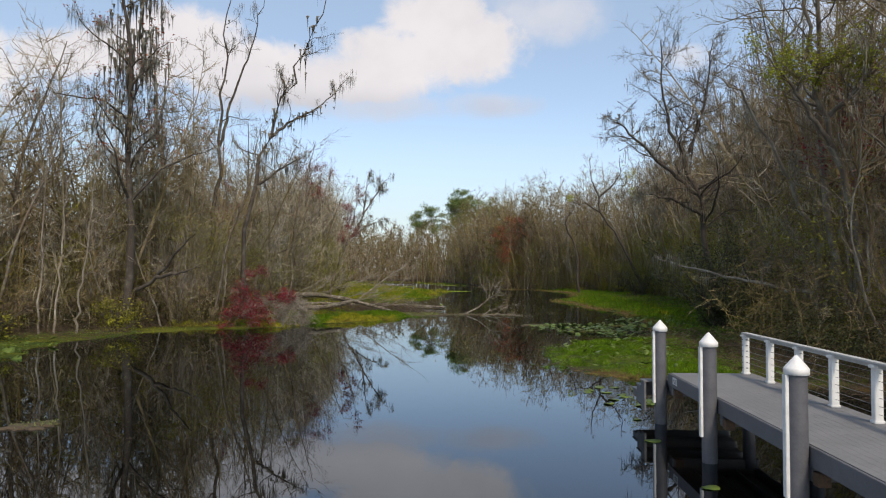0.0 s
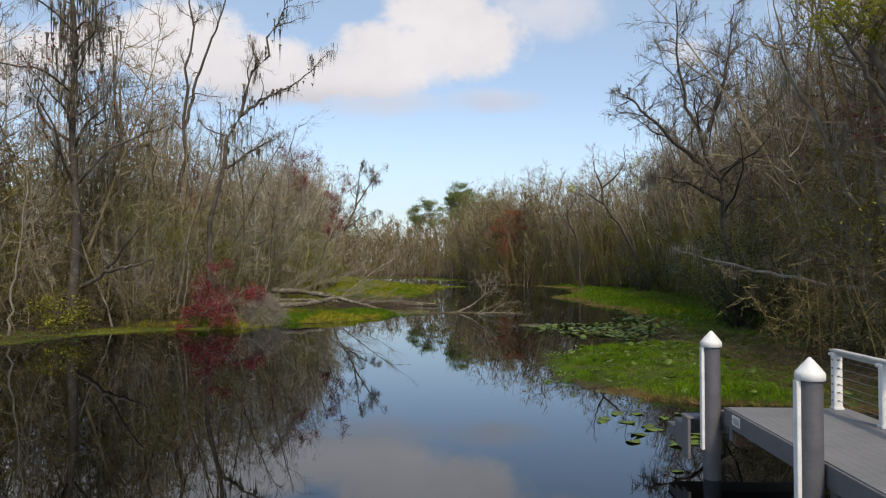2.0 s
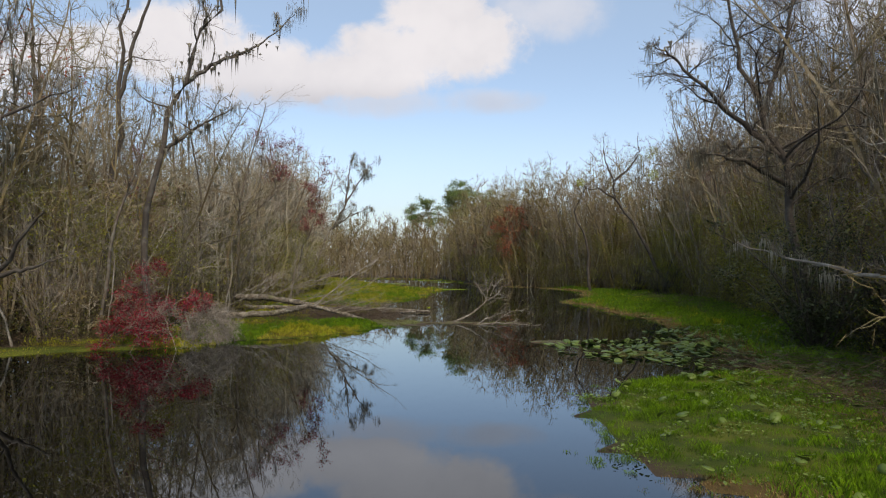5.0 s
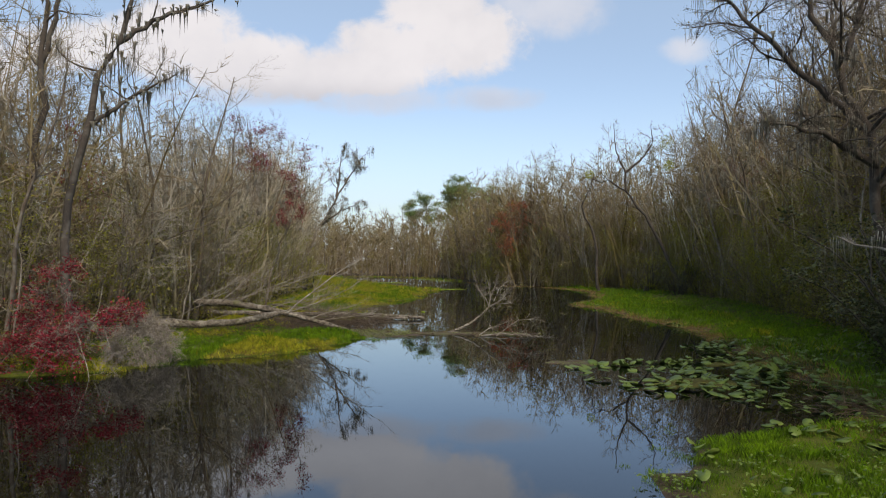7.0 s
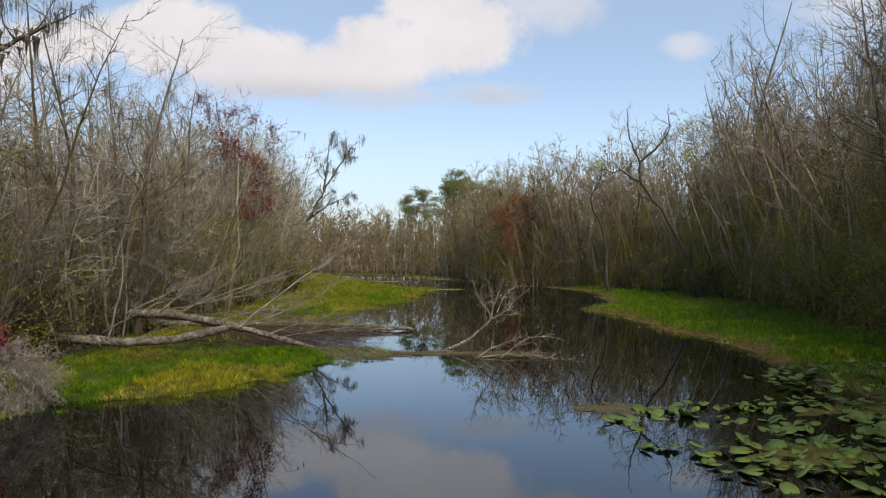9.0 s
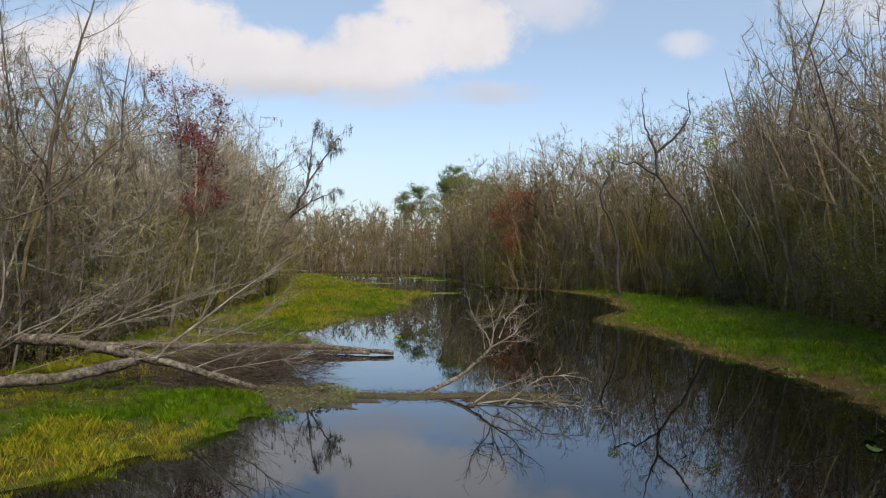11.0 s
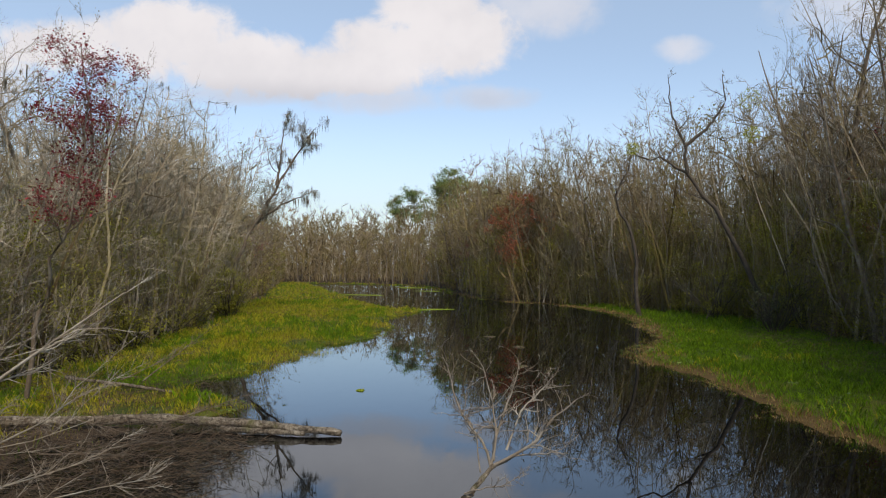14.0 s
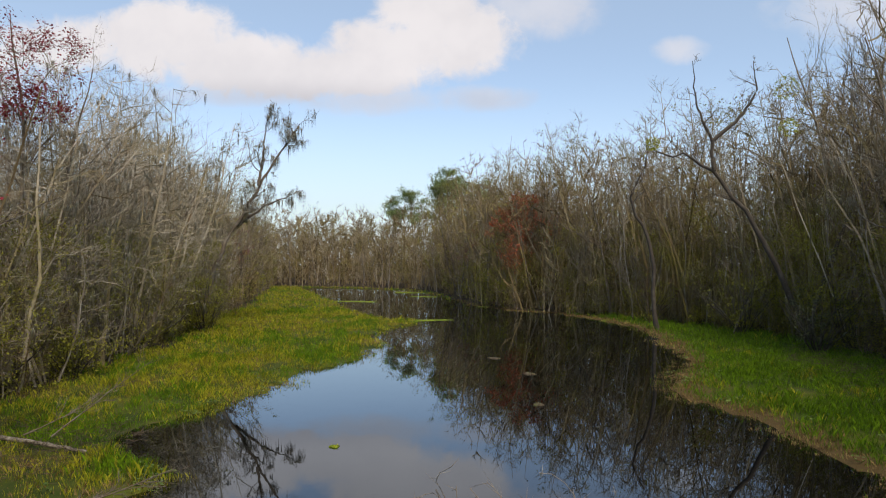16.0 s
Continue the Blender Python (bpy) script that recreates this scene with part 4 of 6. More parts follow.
def from_base(base, *lines):
    """Trunk lines given in the world, brought to the tree's foot."""
    b = np.array([base[0], base[1], 0.0])
    return [np.array(q, float) - b for q in lines]


feature_tree("forked_tree", "tall dark twin-stemmed tree leaning over the thicket", -19, 50.5, tree_meshes(
    101, 24, 0.21, from_base((-19, 50.5), [(-19, 50.5, -0.4), (-18.9, 50.8, 7), (-18.6, 51.1, 13.2), (-18.3, 51.2, 18), (-18.0, 51.3, 25)],
                             [(-18.6, 51.1, 13.0), (-17.6, 51.3, 17), (-16.2, 51.6, 21), (-15.4, 51.8, 25)]), limbs=9, reach=0.13, clear=0.45, twigs=0.7, wood=BARK_DARK, moss=40))
feature_tree("leaning_tree", "dark leaning tree with long mossy limbs over the water", -15.5, 47.8, tree_meshes(
    102, 24, 0.2, from_base((-15.5, 47.8), [(-15.5, 47.8, -0.4), (-15.4, 48.3, 5.5), (-14.9, 49.3, 11.5), (-13.9, 50, 15.5), (-12.2, 51, 20), (-10.2, 51.5, 25)],
                             [(-14.2, 49.8, 13.6), (-12.6, 51, 15.3), (-11.2, 53, 16.6), (-9.6, 54.8, 19.2)], [(-15, 49, 9.8), (-13.4, 49.6, 11.2), (-11.6, 50, 12.3)]),
    limbs=11, reach=0.14, clear=0.4, twigs=0.7, wood=BARK_DARK, moss=110))
feature_tree("veiled_tree", "huge old trunk thickly veiled in hanging grey moss", -20.9, 42.3, tree_meshes(
    103, 25, 0.30, limbs=20, reach=0.22, clear=0.3, twigs=0.8, moss=550, wood=BARK_DARK, tips=BUD_RUST, tip_count=1300, tip_size=0.16, tip_low=0.4))
feature_tree("broken_trunk", "snapped grey trunk with a bare broken top", -22.5, 50.3, tree_meshes(
    104, 17, 0.3, from_base((-22.5, 50.3), [(-22.8, 50.3, -0.4), (-22.6, 50.3, 8), (-22.5, 50.3, 16.6)], [(-22.5, 50.3, 12), (-23.0, 50.4, 14.5), (-23.3, 50.4, 20)]), limbs=5, reach=0.1, clear=0.7, twigs=0.5))
for k, (x, y, dx, h) in enumerate(((-24.2, 38.5, 0.3, 11), (-23.2, 38.4, 0.9, 10), (-22.3, 38.9, 1.6, 15))):
    feature_tree("pale_sapling", "crooked young tree with pale lichen-white bark", x, y, tree_meshes(
        110 + k, h, 0.075, from_base((x, y), [(x, y, -0.4), (x + 0.1 * dx, y, 1.5), (x + 0.25 * dx, y, 4), (x + 0.6 * dx, y, 8), (x + dx, y, h)]), limbs=10, reach=0.18, clear=0.4, twigs=0.6, **PALES))
feature_tree("slanting_trunk", "dark dead trunk slanting low across the thicket", -22, 43, tree_meshes(
    105, 8, 0.2, from_base((-22, 43), [(-23, 43.5, -0.3), (-22, 43, 1.8), (-19, 42, 3.3), (-17.6, 41.3, 4.6), (-15.9, 40.6, 5.9)], [(-19, 42, 3.3), (-17.2, 41.4, 3.6), (-15.7, 41, 4.0)]),
    limbs=5, reach=0.2, clear=0.4, twigs=0.6, wood=BARK_DARK, twig=TWIG_GREY))
feature_tree("red_maple", "red-budded maple rising above the thicket", -21.7, 86, tree_meshes(
    106, 18.8, 0.16, limbs=17, reach=0.26, clear=0.45, tips=BUD_RED, tip_count=4600, tip_size=0.14, tip_low=0.68))
feature_tree("red_maple", "young maple bright with red buds and seed clusters", -14.6, 72, tree_meshes(
    107, 11, 0.10, from_base((-14.6, 72), [(-14.6, 72, -0.4), (-13.4, 71.4, 4), (-11.9, 70.6, 7.5), (-10.9, 70, 11)]), limbs=13, reach=0.2, clear=0.5, tips=BUD_RED, tip_count=2400, tip_size=0.12, tip_low=0.62))
feature_tree("red_maple", "russet-red maple on the far bend of the bank", 8.4, 142, tree_meshes(
    108, 13, 0.14, limbs=17, reach=0.5, clear=0.25, tips=BUD_RUST, tip_count=7000, tip_size=0.24, tip_low=0.3))
feature_tree("arching_tree", "mossy tree arching out over the marsh", -23, 116.5, tree_meshes(
    109, 22, 0.26, from_base((-23, 116.5), [(-23, 116.5, -0.4), (-21.6, 117, 6), (-19.2, 118, 11), (-16.6, 119, 16), (-14.2, 119.6, 19.5)],
                             [(-20, 118, 9.5), (-17.2, 118, 11.5), (-14.6, 118.2, 12.6)], [(-18, 118.4, 13.5), (-17.6, 118.6, 17), (-17.2, 118.6, 20.5)]), limbs=13, reach=0.2, clear=0.2, moss=420))
feature_tree("moss_oak", "broad dark tree with drooping mossy limbs", 17.6, 46.6, tree_meshes(
    111, 20, 0.25, from_base((17.6, 46.6), [(17.6, 46.6, -0.4), (16.9, 46.6, 4), (16.2, 46.6, 8.5), (14.9, 46.8, 11.5), (14.0, 47, 15), (13.4, 47, 19.5)],
                             [(15.9, 46.6, 9), (13.4, 46.2, 11), (11.2, 46, 13.2), (9.9, 46, 14.2)], [(16.4, 46.6, 7.5), (13.8, 45.5, 8.6), (11.2, 44.6, 8.9)],
                             [(15.2, 46.8, 11), (16.8, 47.5, 15), (17.6, 48, 20)]), limbs=28, reach=0.3, clear=0.25, twigs=1.3, moss=200, wood=BARK_DARK, twig=BARK, lift=0.0, tips=BUD_TAN, tip_count=700, tip_size=0.1))
feature_tree("limb_tree", "bare tree with a long pale limb reaching over the lilies", 18.2, 35.2, tree_meshes(
    112, 17, 0.2, from_base((18.2, 35.2), [(18.2, 35.2, -0.4), (18.3, 35.2, 6), (17.6, 35.4, 11), (17.8, 35.6, 17)], [(18.2, 35.2, 2.6), (15.8, 36.4, 3.1), (13.4, 37.9, 3.7), (11.0, 39.2, 4.5)],
                              [(18.2, 35.2, 5), (16.2, 34.2, 8.5), (13.6, 33.0, 12.2), (12.3, 32.6, 13)]), limbs=14, reach=0.2, clear=0.25, twigs=0.9, moss=60, wood=BARK_PALE, twig=TWIG_GREY))
feature_tree("leafing_tree", "tall bare tree with a bright yellow-green leafing crown", 17.8, 30.5, tree_meshes(
    113, 18, 0.2, from_base((17.8, 30.5), [(17.8, 30.5, -0.4), (17.4, 30.5, 6), (16, 30.3, 11), (15.2, 30, 15), (15, 30, 19)], [(16.6, 30.4, 9), (14.6, 29.8, 11.6), (13.2, 29.4, 13)],
                              [(16.2, 30.4, 10.4), (17.6, 29.6, 12), (18.6, 29.2, 13.4)]), limbs=13, reach=0.18, clear=0.4, twigs=1.0, tips=LEAF_NEW, tip_count=7500, tip_size=0.12, tip_low=0.58))
crooked = feature_tree("crooked_tree", "dark crooked tree bowed low with twisting upright limbs", 27.3, 104, tree_meshes(
    114, 20, 0.27, from_base((27.3, 104), [(27.3, 104, -0.4), (25.6, 104, 4), (23.3, 104, 8.3), (20.8, 104.4, 12.5), (18.4, 104.8, 14), (15.8, 105, 14.4)],
                              [(20.4, 104.5, 12.8), (20.2, 104.5, 15.3), (19.2, 104.5, 17.5), (18.9, 104.5, 21)], [(20.3, 104.5, 15), (22.2, 104.5, 16.6), (23.6, 104.5, 18.6), (23.4, 104.5, 21)]),
    limbs=9, reach=0.2, clear=0.5, twigs=1.0, wood=BARK_DARK))
tall = feature_tree("straight_tree", "tall straight dark tree carrying mistletoe", 26.2, 103, tree_meshes(115, 23, 0.2, limbs=11, reach=0.17, clear=0.5, twigs=0.9, wood=BARK_DARK))
feature_tree("bent_tree", "dead tree with a sharply bent dark stem", 18.6, 114, tree_meshes(
    116, 16, 0.2, from_base((18.6, 114), [(18.8, 114, -0.4), (18.2, 114, 8), (16.4, 114, 11.5), (17.6, 114, 14), (18.4, 114, 17)]), limbs=8, reach=0.2, clear=0.4, twigs=0.8, wood=BARK_DARK))


def mistletoe(parent, at, size, seed):
    rng = np.random.RandomState(seed)
    c = rng.normal(0, 1, (300, 3))
    c = np.array(at) - np.array(parent.location) + c / np.maximum(1, np.linalg.norm(c, axis=1, keepdims=True)) * size
    tagged(part("mistletoe", Mass().add(leaves(c, 0.16, rng)).mesh("mistletoe", LEAF_NEW), parent, "green ball of mistletoe"), kind="stuff")


mistletoe(tall, (24.6, 102, 18.3), 0.8, 1)
mistletoe(tall, (24.9, 102.4, 15.6), 0.6, 2)
mistletoe(crooked, (16.0, 104.9, 14.9), 0.5, 3)


def bush_meshes(seed, wide, tall, count, leaf, mat, stem=BARK_DARK):
    """A dense leafy bush of many leaf sprays with an uneven outline."""
    rng = np.random.RandomState(seed)
    body, green = Mass(), Mass()
    for k in range(16):
        a = rng.uniform(0, 6.283)
        q, qr = grow(rng, (0, 0, -0.3), (math.cos(a) * rng.uniform(0.1, 0.8), math.sin(a) * rng.uniform(0.1, 0.8), 1), tall * rng.uniform(0.7, 1.05), 0.06, 7, 0.16, 0.02)
        body.add(loft(q, qr, 4))
        n = count // 16
        k = max(3, n // 32)
        heart, _, _ = pick(q, qr, rng.uniform(0.15, 1, k))
        heart = heart + rng.normal(0, 1, (k, 3)) * wide * 0.17
        c = heart[rng.randint(0, k, n)] + rng.normal(0, 1, (n, 3)) * [0.26, 0.26, 0.18]
        green.add(leaves(c, leaf, rng))
        fine = np.repeat(heart, 4, 0)
        body.add(spikes(fine, fine + rng.normal(0, 0.35, fine.shape), np.full(len(fine), 0.008)))
    return {"stem": body.mesh("stem", stem), "foliage": green.mesh("foliage", mat)}


for x, y, w, h, n, seed in ((16.6, 44.8, 2.9, 8.0, 9000, 1), (18.9, 43.0, 2.4, 6.5, 4200, 2), (21.0, 45.5, 2.6, 7.5, 3400, 4), (24.5, 98, 3, 5, 2000, 6), (27.5, 84, 3, 5.5, 2400, 7), (29, 92, 3, 6, 2400, 8)):
    feature_tree("evergreen_shrub", "dense dark evergreen shrub at the wood's edge", x, y, bush_meshes(200 + seed, w, h, n, 0.15, LEAF_DARK), "shrub")
for x, y, w, h, n, seed in ((-20.6, 40.2, 2.0, 2.2, 1800, 11), (-17.4, 55, 2.2, 4.5, 1500, 12), (-18, 63, 2.4, 5, 1500, 13), (-18.6, 88, 2.2, 4, 1500, 14), (-24, 34, 2.2, 3, 1300, 15), (20, 121, 2.6, 5, 1300, 16), (-19.5, 97, 2.0, 4.6, 1300, 17), (-20.6, 111.5, 3.4, 5.6, 5200, 18), (-21.4, 104, 2.6, 5.6, 2200, 19), (-19.8, 82, 2.4, 6, 1800, 20), (24.5, 110, 3, 7, 2600, 21), (27.5, 99, 3, 7, 2600, 22), (26.0, 76, 3, 6, 2200, 23)):
    feature_tree("green_shrub", "loose olive-green leafy shrub beneath bare trees", x, y, bush_meshes(200 + seed, w, h, n, 0.15, LEAF_OLIVE), "shrub")

# pines over the far bend: tall bare stems, broad rounded crowns of clumps
for x, y, h, wide, seed in ((-3.5, 256, 33, 6.4, 1), (1.8, 259, 31.5, 7.0, 2), (-13.0, 263, 28, 5.2, 3), (-21, 268, 26.5, 3.6, 4), (7, 258, 30, 7.0, 5), (-8.0, 258, 29, 5.0, 6), (-1.0, 262, 31, 7.0, 7), (12, 262, 27, 6.5, 8)):
    rng = np.random.RandomState(300 + seed)
    body, green = Mass(), Mass()
    q, qr = grow(rng, (0, 0, -0.4), (0, 0, 1), h, 0.3, 12, 0.03, 0.05)
    body.add(loft(q, qr, 7))
    f = rng.uniform(0.62, 1, 22)
    at, r, d = pick(q, qr, f)
    for k in range(22):
        a = rng.uniform(0, 6.283)
        b, br = grow(rng, at[k], (math.cos(a), math.sin(a), 0.3), wide * math.sqrt(max(0.08, 1 - ((f[k] - 0.78) / 0.24) ** 2)) * rng.uniform(0.5, 1.1), 0.08, 5, 0.12, 0.08)
        body.add(loft(b, br, 4))
        for c0 in (b[2], b[4], b[5]):
            c = c0 + rng.normal(0, 1, (95, 3)) * [0.8, 0.8, 0.42]
            green.add(leaves(c, 0.44, rng))
    plant("pine_tree", {"trunk": body.mesh("trunk", BARK), "foliage": green.mesh("foliage", LEAF_PINE)}, Matrix.Translation((x, y, 0.5)), "tall green pine above the bare far woods", "tree")

# the fallen red-budded crown at the water's edge
feature_tree("fallen_maple", "toppled maple crown with crimson buds draped in grey moss", -13, 45, tree_meshes(
    120, 6.0, 0.05, from_base((-13, 45), [(-15.6, 46.5, 0.6), (-14.2, 45.8, 1.9), (-12.8, 45, 2.2), (-11.6, 43.9, 0.5)], [(-14.4, 46.2, 1.5), (-13.9, 45.6, 3.2), (-13.4, 45.2, 4.2)], [(-13.6, 46, 1.8), (-12.4, 46.6, 2.8), (-11.6, 47, 2.6)],
                             [(-13.6, 45.5, 2), (-13.2, 44.2, 1.6), (-13.4, 43.2, 0.5)], [(-14.2, 46, 1.6), (-14.6, 44.8, 1.7), (-14.9, 43.8, 0.8)], [(-12.8, 45.2, 2.2), (-11.8, 45.0, 2.4), (-11.2, 44.6, 1.0)], [(-14.4, 46, 1.6), (-14.9, 45.6, 2.3), (-15.2, 45.1, 1.6)]),
    limbs=17, reach=0.36, clear=0.12, twigs=1.0, lift=0.0, angle=1.2, wood=BARK_PALE, twig=TWIG_GREY, tips=BUD_RED, tip_count=8200, tip_size=0.10, patch=-0.2), "fallen tree").location = (-13, 44.3, -0.55)


def drape(parent, line, count, long, seed, spread=0.25):
    """Long curtains of moss along a limb, in clumps."""
    rng = np.random.RandomState(seed)
    q = np.array(line, float) - np.array(parent.location)
    beards = max(5, count // 13)
    f, hang, slip = rng.uniform(0, len(q) - 1.001, beards), rng.uniform(0.15, 1.0, beards) ** 1.5, rng.normal(0, spread, (beards, 3)) * [1, 1, 0.3]
    own = rng.randint(0, beards, count)
    at, _, _ = pick(q, np.ones(len(q)), f[own] / (len(q) - 1))
    off = np.abs(rng.normal(0, 0.5, count))
    turn = rng.uniform(0, 6.283, count)
    at = at + slip[own] + np.stack([np.cos(turn), np.sin(turn), np.zeros(count)], -1) * (off * 0.13)[:, None]
    ln = long * hang[own] * np.clip(1.1 - off, 0.15, 1) * rng.uniform(0.75, 1.0, count)
    d = np.stack([-np.cos(turn) * off * 0.15, -np.sin(turn) * off * 0.15, -ln], -1)
    tagged(part("moss", Mass().add(spikes(at, at + d, rng.uniform(0.018, 0.042, count))).mesh("moss", MOSS), parent, "long grey curtains of moss"), kind="stuff")


leaning, veiled, forked, oak, arch = (bpy.data.objects[n] for n in ("leaning_tree", "veiled_tree", "forked_tree", "moss_oak", "arching_tree"))
drape(leaning, [(-14.9, 49.3, 11.5), (-13.9, 50, 15.5), (-12.2, 51, 20), (-10.8, 51.3, 23.5)], 800, 1.9, 1, 0.4)
drape(leaning, [(-14.2, 49.8, 13.6), (-12.6, 51, 15.3), (-11.2, 53, 16.6), (-9.6, 54.8, 19.2)], 520, 1.5, 2, 0.3)
drape(leaning, [(-15, 49, 9.8), (-13.4, 49.6, 11.2), (-11.6, 50, 12.3)], 380, 1.5, 3, 0.3)
drape(veiled, [(-20.9, 42.3, 8), (-20.8, 42.3, 13), (-20.7, 42.3, 18)], 2000, 2.6, 4, 1.1)
drape(veiled, [(-20.8, 42.3, 16), (-20.6, 42.3, 20), (-20.4, 42.3, 23)], 2200, 3.6, 14, 0.9)
drape(forked, [(-18.6, 51.1, 13.2), (-18.3, 51.2, 18), (-18.0, 51.3, 24)], 120, 1.2, 5, 0.2)
drape(oak, [(15.9, 46.6, 9.2), (13.4, 46.2, 11.2), (11.2, 46, 13.4), (9.9, 46, 14.4)], 200, 1.0, 6, 0.3)
drape(oak, [(16.4, 46.6, 7.6), (13.8, 45.5, 8.8), (11.2, 44.6, 9.1)], 140, 0.9, 7, 0.3)
drape(oak, [(14.9, 46.8, 11.5), (14.0, 47, 15), (13.4, 47, 19)], 180, 1.2, 8, 0.6)
drape(arch, [(-19.2, 118, 11), (-16.6, 119, 16), (-14.2, 119.6, 19.5)], 420, 2.0, 9, 0.4)
drape(arch, [(-20, 118, 9.5), (-17.2, 118, 11.5), (-14.6, 118.2, 12.6)], 300, 2.0, 10, 0.3)


def twig_dome(parent, at, wide, tall, count, seed):
    """A rounded dome of fine drooping twigs."""
    rng = np.random.RandomState(seed)
    m = Mass()
    for _ in range(count):
        d = unit(rng.normal(0, 1, 3))
        r = rng.uniform(0.2, 1) ** 0.5
        p = np.array(at) - np.array(parent.location) + d * r * np.array([wide, wide, tall])
        p[2] = max(p[2], 0.1 - parent.location[2])
        q, qr = grow(rng, p, d + rng.normal(0, 0.7, 3) + [0, 0, 0.3], rng.uniform(0.4, 0.9), 0.008, 5, 0.3, -0.25)
        m.add(loft(q, np.maximum(qr, 0.003), 3))
        p0, p1, _ = sprays(rng, q, qr, 22, 0.34, 0.9, -0.15, 0.05)
        m.add(needles(p0, p1, np.full(22, 0.005), rng))
    tagged(part("twig_veil", m.mesh("twig_veil", TWIG_GREY), parent, "drooping dome of fine pale mossy twigs"), kind="stuff")


twig_dome(bpy.data.objects["fallen_maple"], (-11.5, 46.6, 0.7), 1.15, 1.15, 620, 1)


def fallen(name, label, lines, sprays_from, seed, wood=BARK_PALE, twig_count=26, crook=0.06):
    """A fallen tree: logs and the thin branches that still stand up from them."""
    rng = np.random.RandomState(seed)
    root = new(name)
    for pts, r0, r1 in lines:
        p = np.array(pts, float)
        t1 = np.linspace(0, len(p) - 1, 7 * len(p))
        q = np.stack([np.interp(t1, np.arange(len(p)), p[:, i]) for i in range(3)], -1) + np.cumsum(rng.normal(0, 0.02, (len(t1), 3)), 0) * [1, 1, 0.35]
        rad = np.linspace(r0, r1, len(t1)) * rng.uniform(0.84, 1.16, len(t1))
        v, f = loft(q, rad, 10)
        v = v + rng.normal(0, 0.06 * r0, v.shape)
        cap0, cap1 = len(v), len(v) + 1
        v = np.concatenate([v, q[:1], q[-1:]])
        f = np.concatenate([f[:, :3], f[:, [0, 2, 3]], [(cap0, (k + 1) % 10, k) for k in range(10)], [(cap1, len(v) - 12 + k, len(v) - 12 + (k + 1) % 10) for k in range(10)]])
        part("log", mesh_from("log", v, f, LOG), root)
    for a, b, r in sprays_from:
        a, b = np.array(a, float), np.array(b, float)
        ln = np.linalg.norm(b - a)
        q, qr = grow(rng, a, b - a, ln, r * 0.72, 9, crook, 0.0)
        q = q + (b - q[-1]) * np.linspace(0, 1, 10)[:, None]
        m = Mass().add(loft(q, qr, 5))
        for _ in range(int(twig_count * 0.35)):
            f0 = rng.uniform(0.25, 0.95, 1)
            at, rr, d = pick(q, qr, f0)
            s, sr = grow(rng, at[0], d[0] + rng.normal(0, 0.36 + 1.5 * crook, 3) + [0, 0, 0.1], ln * rng.uniform(0.15, 0.4), rr[0] * 0.6, 4, 0.1 + crook, 0.03)
            m.add(loft(s, np.maximum(sr, 0.004), 4))
            p0, p1, pr = sprays(rng, s, sr, 14 if crook < 0.1 else 6, ln * 0.13, 0.45 + 2 * crook, 0.12)
            m.add(spikes(p0, p1, np.clip(pr, 0.004, 0.010)))
        part("branch", m.mesh("branch", wood), root)
    return tagged(root, label, "fallen tree")


fallen("fallen_tree", "pale fallen trunk with upright dead branches over the marsh",
       [([(-15, 60.4, 1.6), (-12.6, 59.6, 1.65), (-10.2, 59.1, 1.3), (-8, 59, 0.75), (-5.6, 58.8, 0.1)], 0.25, 0.1), ([(-17, 57.4, 0.7), (-13.6, 57.2, 0.62), (-11.4, 57.4, 0.7), (-9.6, 58.6, 1.1)], 0.22, 0.17)],
       [((-9.1, 59, 1.1), (-4.2, 59, 4.75), 0.075), ((-9.3, 59, 1.1), (-4.6, 58.6, 3.1), 0.05), ((-12, 59.4, 1.7), (-8.3, 59.8, 4.0), 0.05), ((-13.2, 59.6, 1.7), (-10.6, 59.9, 3.8), 0.05),
        ((-10.5, 58.6, 1.0), (-7.2, 57.2, 1.6), 0.04), ((-14, 60, 1.7), (-12.2, 59.4, 3.2), 0.04), ((-8, 59, 0.7), (-5.2, 60.5, 1.6), 0.04), ((-7.4, 59, 0.6), (-4.4, 61, 0.9), 0.035),
        ((-15, 58, 0.9), (-10, 56.6, 2.9), 0.04), ((-13, 60, 1.5), (-7.4, 61, 3.6), 0.045), ((-14, 60, 1.6), (-5.6, 60.4, 3.9), 0.035), ((-15, 60, 1.6), (-9.2, 60.5, 4.4), 0.035), ((-11, 59.2, 1.4), (-6.0, 58.2, 2.3), 0.03), ((-10.5, 59.2, 1.3), (-5.0, 59.6, 2.4), 0.03),
        ((-13, 57.4, 0.8), (-8.2, 56.9, 2.0), 0.03), ((-12, 59.4, 1.7), (-10.2, 58.4, 3.4), 0.03)], 1)
fallen("fallen_log", "grey waterlogged log lying half across the channel", [([(-17, 66.4, 0.6), (-12, 68, 0.4), (-7.6, 68.8, 0.3), (-4.6, 68.4, 0.28), (-1.9, 68, 0.1)], 0.2, 0.11), ([(-5.8, 68.2, 0.12), (-3, 67.6, 0.1)], 0.1, 0.07)],
       [((-9, 68.6, 0.4), (-5.6, 66, 0.9), 0.04), ((-8, 68.7, 0.3), (-5.4, 69.8, 0.9), 0.04), ((-10.5, 68.3, 0.4), (-7.2, 65.2, 0.7), 0.04), ((-11.5, 68, 0.4), (-8.5, 64.2, 1.0), 0.035), ((-10, 66, 0.3), (-6.6, 63.5, 0.6), 0.035), ((-9.5, 65, 0.2), (-6.2, 65.2, 0.8), 0.03)], 2, BARK, 40)
